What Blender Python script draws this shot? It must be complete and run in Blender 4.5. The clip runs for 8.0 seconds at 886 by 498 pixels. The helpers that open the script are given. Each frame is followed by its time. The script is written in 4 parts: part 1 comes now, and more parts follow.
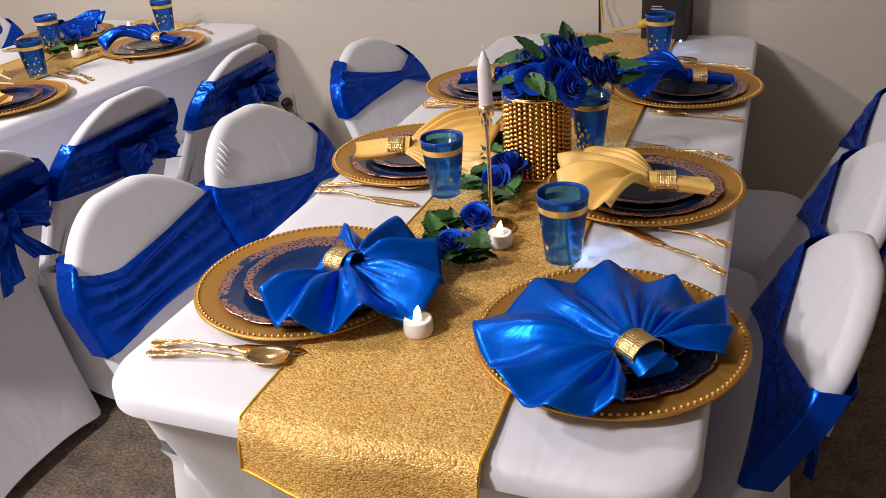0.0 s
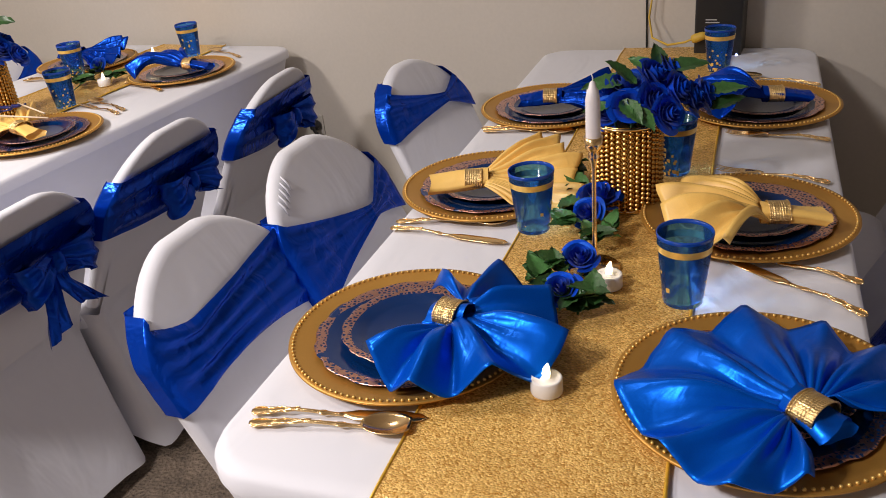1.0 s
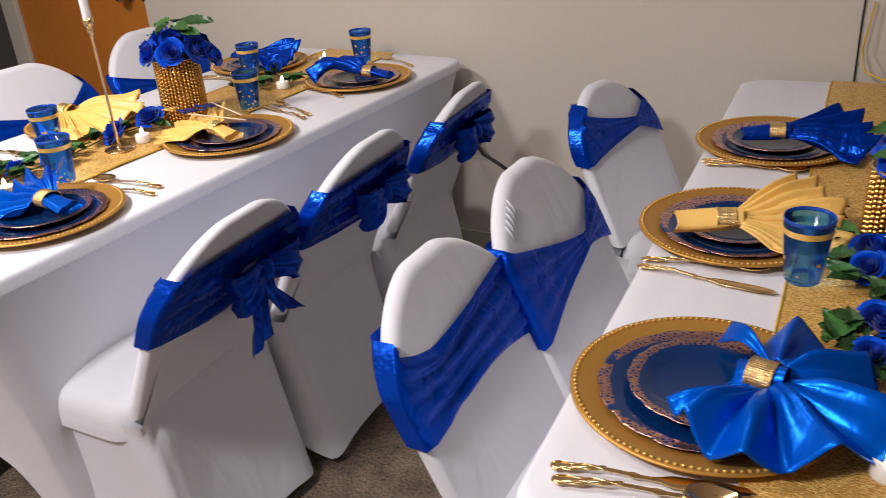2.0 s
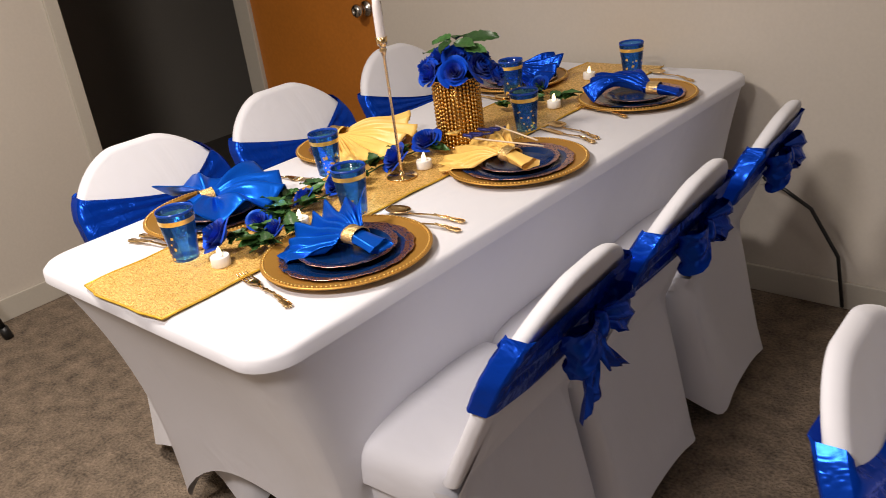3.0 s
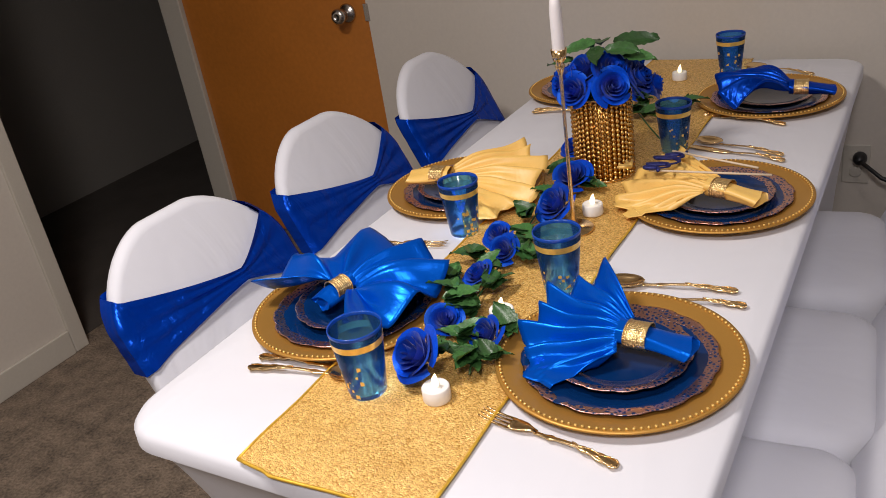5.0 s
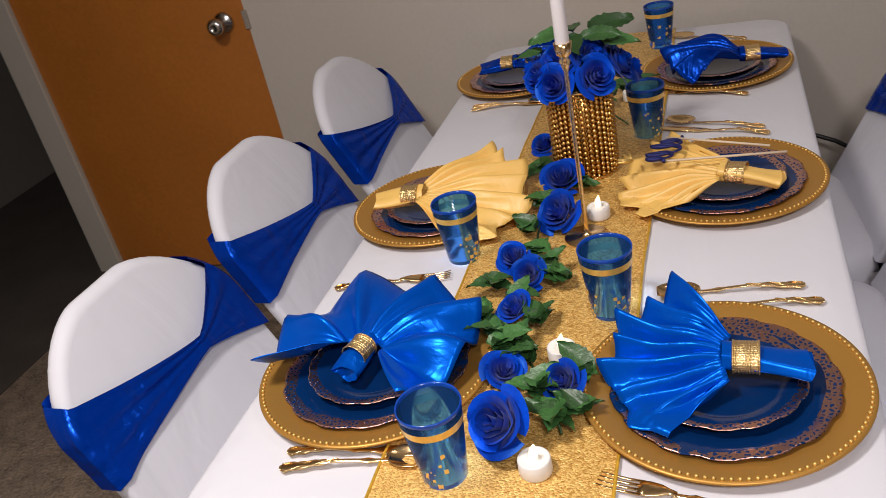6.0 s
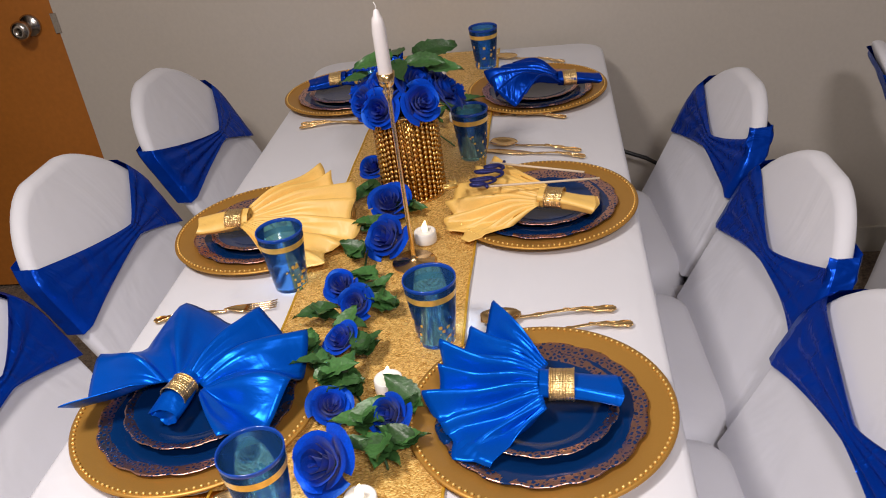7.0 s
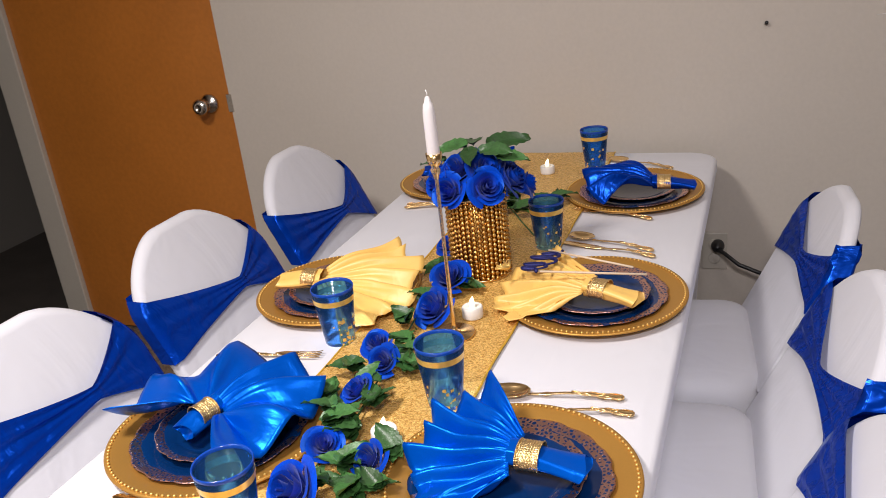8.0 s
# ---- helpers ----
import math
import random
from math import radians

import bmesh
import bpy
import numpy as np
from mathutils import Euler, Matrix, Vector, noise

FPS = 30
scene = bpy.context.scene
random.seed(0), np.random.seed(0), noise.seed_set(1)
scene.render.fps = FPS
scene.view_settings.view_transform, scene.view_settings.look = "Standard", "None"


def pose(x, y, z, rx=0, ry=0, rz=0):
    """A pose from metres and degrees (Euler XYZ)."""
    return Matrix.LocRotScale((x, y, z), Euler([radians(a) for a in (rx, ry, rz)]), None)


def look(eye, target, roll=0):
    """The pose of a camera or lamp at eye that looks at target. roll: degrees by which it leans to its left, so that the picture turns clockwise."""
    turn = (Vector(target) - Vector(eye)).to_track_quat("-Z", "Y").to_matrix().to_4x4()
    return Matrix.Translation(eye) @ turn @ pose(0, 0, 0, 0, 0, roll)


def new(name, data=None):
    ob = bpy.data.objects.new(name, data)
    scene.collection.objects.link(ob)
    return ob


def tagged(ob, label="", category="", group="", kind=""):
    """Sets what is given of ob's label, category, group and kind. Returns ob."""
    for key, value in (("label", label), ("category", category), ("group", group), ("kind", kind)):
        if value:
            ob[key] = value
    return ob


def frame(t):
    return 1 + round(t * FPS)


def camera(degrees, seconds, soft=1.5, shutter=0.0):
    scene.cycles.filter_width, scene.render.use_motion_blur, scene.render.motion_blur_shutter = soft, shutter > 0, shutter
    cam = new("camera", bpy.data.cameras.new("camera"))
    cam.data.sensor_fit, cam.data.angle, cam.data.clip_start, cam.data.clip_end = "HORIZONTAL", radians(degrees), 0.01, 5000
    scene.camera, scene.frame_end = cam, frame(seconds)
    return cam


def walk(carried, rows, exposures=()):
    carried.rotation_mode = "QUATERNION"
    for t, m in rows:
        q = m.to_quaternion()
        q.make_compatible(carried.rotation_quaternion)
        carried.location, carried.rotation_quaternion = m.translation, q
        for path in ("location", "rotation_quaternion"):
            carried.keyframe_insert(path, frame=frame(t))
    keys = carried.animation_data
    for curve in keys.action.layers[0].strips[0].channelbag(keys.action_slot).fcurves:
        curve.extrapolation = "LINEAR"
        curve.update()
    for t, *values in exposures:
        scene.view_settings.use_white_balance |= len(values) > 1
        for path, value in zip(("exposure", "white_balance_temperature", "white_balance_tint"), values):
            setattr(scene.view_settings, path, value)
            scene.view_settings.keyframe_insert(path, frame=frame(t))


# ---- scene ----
cam = camera(56.0, 8.0, soft=0.7, shutter=0.15)
PATH = [
    (0, (0.086, 0.072, 1.337), (-0.726, 1.654, 0.422), -4.8),
    (0.5, (-0.012, 0.078, 1.338), (-0.816, 1.667, 0.427), -5.5),
    (1, (-0.099, 0.101, 1.355), (-0.899, 1.699, 0.458), -6.1),
    (1.5, (-0.211, 0.096, 1.359), (-1.107, 1.659, 0.489), -4.0),
    (2, (-0.384, 0.05, 1.382), (-1.345, 1.575, 0.516), -4.3),
    (2.2, (-0.477, 0.031, 1.385), (-1.505, 1.52, 0.534), -5.5),
    (3.3, (-0.878, 0.066, 1.39), (-2.186, 1.344, 0.58), -8.2),
    (3.5, (-0.934, 0.076, 1.402), (-2.252, 1.346, 0.595), -8.5),
    (4, (-1.16, 0.066, 1.4), (-2.428, 1.385, 0.591), -9.0),
    (4.5, (-1.398, 0.028, 1.422), (-2.515, 1.467, 0.597), -12.7),
    (4.7, (-1.481, 0.041, 1.408), (-2.538, 1.515, 0.565), -10.7),
    (5.8, (-1.856, 0.165, 1.414), (-2.62, 1.768, 0.493), -12.3),
    (6, (-1.909, 0.161, 1.43), (-2.563, 1.792, 0.476), -12.7),
    (6.5, (-1.962, 0.178, 1.46), (-2.315, 1.848, 0.42), -10.8),
    (7, (-1.89, 0.188, 1.462), (-2.171, 1.89, 0.45), -7.5),
    (7.5, (-1.747, 0.186, 1.448), (-2.231, 1.966, 0.676), -5.1),
    (8, (-1.64, 0.148, 1.429), (-2.351, 1.864, 0.687), -6.7),
]
walk(cam, [(t, look(eye, target, roll)) for t, eye, target, roll in PATH],
     exposures=[(0, 1.22, 6400, 11), (0.5, 1.08, 6600, 11), (1.5, 0.98, 6450, 11), (2.2, 0.88, 6400, 11), (3.3, 0.56, 7000, 10), (4.5, 0.28, 6500, 11), (6, 0.14, 6400, 12), (6.6, 0.24, 6450, 12), (7.2, 0.34, 6500, 12), (7.5, 0.6, 6450, 12), (8, 0.66, 6350, 12)])

# ---- light ----
world = bpy.data.worlds.new("world")
scene.world = world
world.use_nodes = True
world.node_tree.nodes["Background"].inputs[0].default_value = (0.85, 0.9, 1.0, 1)
world.node_tree.nodes["Background"].inputs[1].default_value = 0.25


def area_lamp(name, eye, target, size, power, color):
    data = bpy.data.lights.new(name, "AREA")
    data.shape, data.size, data.energy, data.color = "DISK", size, power, color
    ob = new(name, data)
    ob.matrix_world = look(eye, target)
    return ob


area_lamp("ceiling_lamp", (-2.65, 0.45, 2.38), (-2.65, 0.45, 0), 0.34, 24, (1.0, 0.93, 0.875))
area_lamp("ceiling_lamp", (-1.4, 1.2, 2.38), (-1.4, 1.2, 0), 0.34, 2.5, (1.0, 0.93, 0.875))
area_lamp("ceiling_lamp", (-1.45, -0.55, 2.38), (-1.45, -0.55, 0), 0.38, 29, (1.0, 0.94, 0.94))


# ---- materials ----
def nodes_of(m):
    m.use_nodes = True
    t = m.node_tree
    return t, t.nodes["Principled BSDF"]


def material(name, color, rough=0.5, metal=0.0, vary=0.08, scale=6.0, fine=120.0, bump=0.1, dist=0.002, sheen=0.0, spec=0.5, coat=0.0, tint=None):
    m = bpy.data.materials.new(name)
    t, b = nodes_of(m)
    n, l = t.nodes, t.links
    co = n.new("ShaderNodeTexCoord")
    big = n.new("ShaderNodeTexNoise")
    big.inputs["Scale"].default_value, big.inputs["Detail"].default_value = scale, 4
    small = n.new("ShaderNodeTexNoise")
    small.inputs["Scale"].default_value, small.inputs["Detail"].default_value = fine, 3
    l.new(co.outputs["Object"], big.inputs["Vector"])
    l.new(co.outputs["Object"], small.inputs["Vector"])
    add = n.new("ShaderNodeMath")
    add.operation = "ADD"
    l.new(big.outputs[0], add.inputs[0])
    l.new(small.outputs[0], add.inputs[1])
    ramp = n.new("ShaderNodeMapRange")
    ramp.inputs[1].default_value, ramp.inputs[2].default_value = 0.6, 1.4
    ramp.inputs[3].default_value, ramp.inputs[4].default_value = 1 - vary, 1 + vary
    l.new(add.outputs[0], ramp.inputs[0])
    mul = n.new("ShaderNodeVectorMath")
    mul.operation = "SCALE"
    mul.inputs[0].default_value = color
    l.new(ramp.outputs[0], mul.inputs["Scale"])
    l.new(mul.outputs[0], b.inputs["Base Color"])
    bp = n.new("ShaderNodeBump")
    bp.inputs["Strength"].default_value, bp.inputs["Distance"].default_value = bump, dist
    l.new(small.outputs[0], bp.inputs["Height"])
    l.new(bp.outputs[0], b.inputs["Normal"])
    b.inputs["Roughness"].default_value, b.inputs["Metallic"].default_value = rough, metal
    b.inputs["Sheen Weight"].default_value = sheen
    b.inputs["Specular IOR Level"].default_value = spec
    b.inputs["Coat Weight"].default_value = coat
    if tint:
        b.inputs["Specular Tint"].default_value = (*tint, 1)
    return m


WALL = material("wall_paint", (0.59, 0.54, 0.475), 0.6, vary=0.04, scale=1.5, fine=90, bump=0.15, dist=0.002)
CEIL = material("ceiling_paint", (0.75, 0.74, 0.72), 0.8, vary=0.03, scale=2)
TRIM = material("trim_paint", (0.52, 0.485, 0.42), 0.4, vary=0.04, scale=5)
CARPET = material("carpet", (0.20, 0.152, 0.11), 0.95, vary=0.7, scale=17, fine=110, bump=1.0, dist=0.012)
# Wall paint at a third of its value: the passage's gloom is in the colour.
HALLWALL_SHADED = material("hall_paint_shaded", (0.20, 0.185, 0.165), 0.7, vary=0.06, scale=2)
# Near-black floor colour that carries the shade of the unlit passage.
SHADED_FLOOR = material("hall_floor_shaded", (0.06, 0.05, 0.042), 0.8, vary=0.3, scale=5, fine=200, bump=0.5)
SPANDEX = material("white_spandex", (0.71, 0.712, 0.76), 0.62, vary=0.015, scale=9, fine=900, bump=0.06, dist=0.0004, sheen=0.15, spec=0.35)
def wrinkled(m, scale, strength, dist):
    """Adds broad soft creases to a cloth."""
    t, b = m.node_tree, m.node_tree.nodes["Principled BSDF"]
    old = b.inputs["Normal"].links[0].from_socket
    co, st, nz, bp = (t.nodes.new("ShaderNode" + k) for k in ("TexCoord", "VectorMath", "TexNoise", "Bump"))
    st.operation = "MULTIPLY"
    st.inputs[1].default_value = (1.0, 0.45, 0.6)
    nz.inputs["Scale"].default_value, nz.inputs["Detail"].default_value, nz.inputs["Distortion"].default_value = scale, 3, 0.8
    bp.inputs["Strength"].default_value, bp.inputs["Distance"].default_value = strength, dist
    t.links.new(co.outputs["Object"], st.inputs[0])
    t.links.new(st.outputs[0], nz.inputs["Vector"])
    t.links.new(nz.outputs[0], bp.inputs["Height"])
    t.links.new(old, bp.inputs["Normal"])
    t.links.new(bp.outputs[0], b.inputs["Normal"])


wrinkled(SPANDEX, 7.0, 0.35, 0.02)
SATIN = material("royal_blue_satin", (0.0, 0.093, 0.58), 0.30, 0.42, vary=0.10, scale=14, fine=600, bump=0.05, dist=0.0005, spec=0.6, tint=(0.12, 0.5, 1.0))
NAVYSATIN = material("deep_blue_satin", (0.0, 0.040, 0.41), 0.25, 0.5, vary=0.14, scale=14, fine=600, bump=0.05, dist=0.0005, spec=0.8, tint=(0.15, 0.45, 1.0))
GOLDSATIN = material("yellow_gold_satin", (0.90, 0.57, 0.15), 0.42, 0.0, vary=0.08, scale=14, fine=600, bump=0.05, dist=0.0005, spec=0.6)
CHARGER = material("gold_charger_plastic", (0.52, 0.27, 0.055), 0.42, 0.55, vary=0.05, scale=8, fine=500, bump=0.04, dist=0.0004)
GOLDBEAD = material("gold_bead", (0.88, 0.58, 0.17), 0.28, 0.5, vary=0.1)
GOLDMETAL = material("polished_gold", (0.90, 0.64, 0.32), 0.2, 1.0, vary=0.06, scale=20, fine=300, bump=0.02)
wrinkled(SATIN, 30.0, 0.35, 0.005)
wrinkled(NAVYSATIN, 20.0, 0.75, 0.012)
wrinkled(GOLDSATIN, 24.0, 0.4, 0.005)
VASEGOLD = material("beaded_gold_vase", (0.62, 0.36, 0.10), 0.24, 1.0, vary=0.25, scale=30, fine=300, bump=0.03)
WAX = material("white_wax", (0.82, 0.78, 0.78), 0.45, vary=0.03)
PLASTICWHITE = material("white_plastic", (0.85, 0.83, 0.80), 0.35, vary=0.02)
ROSE = material("royal_blue_petal", (0.0, 0.048, 0.47), 0.40, vary=0.3, scale=60, fine=420, bump=0.25, dist=0.001, sheen=0.1, spec=0.5, tint=(0.15, 0.45, 1.0))
LEAF = material("green_leaf", (0.04, 0.115, 0.03), 0.38, vary=0.4, scale=45, fine=240, bump=0.3)


def each_its_own(m, low, high):
    """Lets the shade of a material differ from piece to piece."""
    t, b = m.node_tree, m.node_tree.nodes["Principled BSDF"]
    old = b.inputs["Base Color"].links[0].from_socket
    info, rng, mul = (t.nodes.new("ShaderNode" + k) for k in ("ObjectInfo", "MapRange", "VectorMath"))
    rng.inputs[3].default_value, rng.inputs[4].default_value = low, high
    mul.operation = "SCALE"
    t.links.new(info.outputs["Random"], rng.inputs[0])
    t.links.new(old, mul.inputs[0])
    t.links.new(rng.outputs[0], mul.inputs["Scale"])
    t.links.new(mul.outputs[0], b.inputs["Base Color"])


each_its_own(LEAF, 0.55, 1.6)
each_its_own(ROSE, 0.75, 1.25)
BLACK = material("black_plastic", (0.012, 0.012, 0.013), 0.4, vary=0.1)
DOORWOOD = material("orange_stained_wood", (0.48, 0.165, 0.025), 0.38, vary=0.12, scale=3, fine=60, bump=0.05)
STEEL = material("brushed_steel", (0.55, 0.53, 0.50), 0.22, 1.0, vary=0.08)


# ---- small builders ----
def link_mesh(name, bm, mat, smooth=True):
    me = bpy.data.meshes.new(name)
    bm.normal_update()
    bm.to_mesh(me)
    bm.free()
    if smooth:
        for p in me.polygons:
            p.use_smooth = True
    for m in (mat if isinstance(mat, (list, tuple)) else [mat]):
        me.materials.append(m)
    return new(name, me)


def part(name, bm, mat, parent, label="", smooth=True):
    ob = link_mesh(name, bm, mat, smooth)
    ob.parent = parent
    if label:
        ob["label"] = label
    return ob


def thing(name, m, label, category, group="", kind=""):
    ob = new(name)
    ob.empty_display_size = 0.05
    ob.matrix_world = m
    return tagged(ob, label, category, group, kind)


def box(bm, x0, x1, y0, y1, z0, z1, bevel=0.0):
    made = bmesh.ops.create_cube(bm, size=1.0, matrix=Matrix.Translation(((x0 + x1) / 2, (y0 + y1) / 2, (z0 + z1) / 2)) @ Matrix.Diagonal((x1 - x0, y1 - y0, z1 - z0, 1)))
    if bevel:
        edges = {e for v in made["verts"] for e in v.link_edges}
        bmesh.ops.bevel(bm, geom=list(edges), offset=bevel, segments=2, affect="EDGES", profile=0.5)
    return made["verts"]


def grid_faces(bm, rows, close_u=False, close_v=False):
    """Quads through a table of points: rows[i][j]."""
    vs = [[bm.verts.new(p) for p in row] for row in rows]
    nu, nv = len(vs), len(vs[0])
    for i in range(nu - (0 if close_u else 1)):
        for j in range(nv - (0 if close_v else 1)):
            a, b, c, d = vs[i][j], vs[(i + 1) % nu][j], vs[(i + 1) % nu][(j + 1) % nv], vs[i][(j + 1) % nv]
            if len({a, b, c, d}) == 4:
                bm.faces.new((a, b, c, d))
    return vs


def lathe(bm, profile, n=48, m=Matrix()):
    """Turns (radius, height) pairs about z; ends with radius 0 are closed by a small fan."""
    rings = []
    for r, z in profile:
        if r < 1e-6:
            rings.append([bm.verts.new(m @ Vector((0, 0, z)))])
        else:
            rings.append([bm.verts.new(m @ Vector((r * math.cos(2 * math.pi * k / n), r * math.sin(2 * math.pi * k / n), z))) for k in range(n)])
    for a, b in zip(rings, rings[1:]):
        for k in range(n):
            k2 = (k + 1) % n
            if len(a) == 1 and len(b) > 1:
                bm.faces.new((a[0], b[k2], b[k]))
            elif len(b) == 1 and len(a) > 1:
                bm.faces.new((a[k], a[k2], b[0]))
            elif len(a) > 1:
                bm.faces.new((a[k], a[k2], b[k2], b[k]))


def tube(bm, pts, radius, n=8):
    """A round bar along pts; radius is a number or one for each point."""
    pts = [Vector(p) for p in pts]
    rr = radius if isinstance(radius, (list, tuple)) else [radius] * len(pts)
    rings = []
    up = Vector((0.13, 0.21, 1)).normalized()
    for i, p in enumerate(pts):
        d = (pts[min(i + 1, len(pts) - 1)] - pts[max(i - 1, 0)]).normalized()
        a = d.cross(up)
        if a.length < 0.1:
            a = d.cross(Vector((1, 0, 0)))
        a.normalize()
        b = d.cross(a)
        rings.append([bm.verts.new(p + rr[i] * (a * math.cos(2 * math.pi * k / n) + b * math.sin(2 * math.pi * k / n))) for k in range(n)])
    for r0, r1 in zip(rings, rings[1:]):
        for k in range(n):
            bm.faces.new((r0[k], r0[(k + 1) % n], r1[(k + 1) % n], r1[k]))
    bm.faces.new(rings[0][::-1])
    bm.faces.new(rings[-1])


def slab(name, x0, x1, y0, y1, z0, z1, mat, label="", kind="structure", category="", bevel=0.0):
    bm = bmesh.new()
    box(bm, x0, x1, y0, y1, z0, z1, bevel)
    return tagged(link_mesh(name, bm, mat, False), label, category, "", kind)


# ---- room ----
BACK, LEFT, RIGHT, FRONT, HIGH = 2.52, -4.12, 2.2, -2.2, 2.45
HALL_W, HALL_N = -5.45, 4.2
TOP = 0.75
DX0, DX1, DZ = -4.22, -3.335, 2.05
slab("floor", HALL_W - 0.1, RIGHT + 0.12, FRONT - 0.12, HALL_N + 0.1, -0.1, 0.0, CARPET, "worn grey-brown carpet floor of the dining room", category="floor")
slab("ceiling", HALL_W - 0.1, RIGHT + 0.12, FRONT - 0.12, HALL_N + 0.1, HIGH, HIGH + 0.1, CEIL, "plain white ceiling above the dining room", category="ceiling")
slab("wall_north", DX1, RIGHT, BACK, BACK + 0.12, 0.0, HIGH, WALL, "warm grey painted wall behind the tables", category="wall")
slab("wall_north_lintel", DX0 - 0.11, DX1, BACK, BACK + 0.12, DZ, HIGH, WALL, "painted wall above the wooden door", category="wall")
slab("wall_east", RIGHT, RIGHT + 0.12, FRONT - 0.12, BACK + 0.12, 0.0, HIGH, WALL, "warm grey painted side wall", category="wall")
slab("wall_south", HALL_W, RIGHT, FRONT - 0.12, FRONT, 0.0, HIGH, WALL, "warm grey painted wall", category="wall")
OY0 = 1.56
slab("wall_west", LEFT - 0.12, LEFT, FRONT, OY0, 0.0, HIGH, WALL, "pale painted wall beside the open passage", category="wall")
slab("wall_west_lintel", LEFT - 0.12, LEFT, OY0, BACK, 2.05, HIGH, WALL, "painted wall above the open passage", category="wall")
slab("wall_hall", HALL_W - 0.1, HALL_W, FRONT, HALL_N, 0.0, HIGH, HALLWALL_SHADED, "passage wall with the gloom of the unlit passage put in its colour", category="wall")
slab("wall_hall_north", HALL_W - 0.1, RIGHT, HALL_N, HALL_N + 0.1, 0.0, HIGH, WALL, "painted end wall of the dark passage", category="wall")
slab("wall_hall_east", DX1 + 0.3, DX1 + 0.4, BACK + 0.12, HALL_N, 0.0, HIGH, WALL, "painted wall behind the closed door", category="wall")
# Thin sheet over the floor slab; its dark colour stands in for shade.
slab("hall_floor_shaded", HALL_W, LEFT - 0.06, FRONT, HALL_N, 0.0, 0.006, SHADED_FLOOR, "passage floor sheet, coloured dark for the shade of the unlit passage", category="floor")
slab("door_trim", DX0 - 0.11, DX0, BACK - 0.015, BACK + 0.12, 0.0, DZ, TRIM, "pale painted post between passage and door", category="trim", bevel=0.004)
slab("passage_trim", LEFT - 0.13, LEFT + 0.012, OY0 - 0.05, OY0 + 0.006, 0.0, 2.05, TRIM, "pale painted trim at the passage", category="trim", bevel=0.004)
slab("baseboard", LEFT + 0.001, LEFT + 0.014, FRONT, OY0 - 0.052, 0.0, 0.09, TRIM, "pale painted baseboard along the wall", category="baseboard", bevel=0.003)
slab("baseboard", DX1 + 0.012, RIGHT, BACK - 0.014, BACK - 0.001, 0.0, 0.09, TRIM, "pale painted baseboard along the wall", category="baseboard", bevel=0.003)

door = thing("door_1", pose(0, BACK, 0), "orange-stained flat wooden door, closed, with a round steel knob", "door", kind="structure")
bm = bmesh.new()
box(bm, DX0 + 0.002, DX1 - 0.003, 0.004, 0.045, 0.01, DZ - 0.003, 0.002)
part("door_leaf", bm, DOORWOOD, door, smooth=False)
bm = bmesh.new()
lathe(bm, [(0, 0), (0.033, 0), (0.034, 0.006), (0.028, 0.012), (0.012, 0.016), (0.012, 0.035), (0.022, 0.042), (0.028, 0.055), (0.027, 0.066), (0.018, 0.073), (0.009, 0.074), (0.008, 0.071), (0, 0.071)], 32, pose(-3.42, 0.004, 0.915, 90))
part("door_knob", bm, STEEL, door, "round brushed steel knob")
bm = bmesh.new()
box(bm, DX1 - 0.012, DX1 + 0.008, -0.003, 0.003, 0.885, 0.945, 0.001)
part("latch_plate", bm, STEEL, door, "small dark latch plate", False)



# ---- covered table ----
def rounded_rect(hw, hl, r, n=10):
    pts = []
    for cx, cy, a0 in ((hw - r, hl - r, 0), (-hw + r, hl - r, 90), (-hw + r, -hl + r, 180), (hw - r, -hl + r, 270)):
        for k in range(n + 1):
            a = radians(a0 + 90 * k / n)
            pts.append((cx + r * math.cos(a), cy + r * math.sin(a)))
    # more points along the straight sides
    out = []
    for i, p in enumerate(pts):
        q = pts[(i + 1) % len(pts)]
        d = math.dist(p, q)
        m = max(1, int(d / 0.04))
        for k in range(m):
            out.append((p[0] + (q[0] - p[0]) * k / m, p[1] + (q[1] - p[1]) * k / m))
    return out


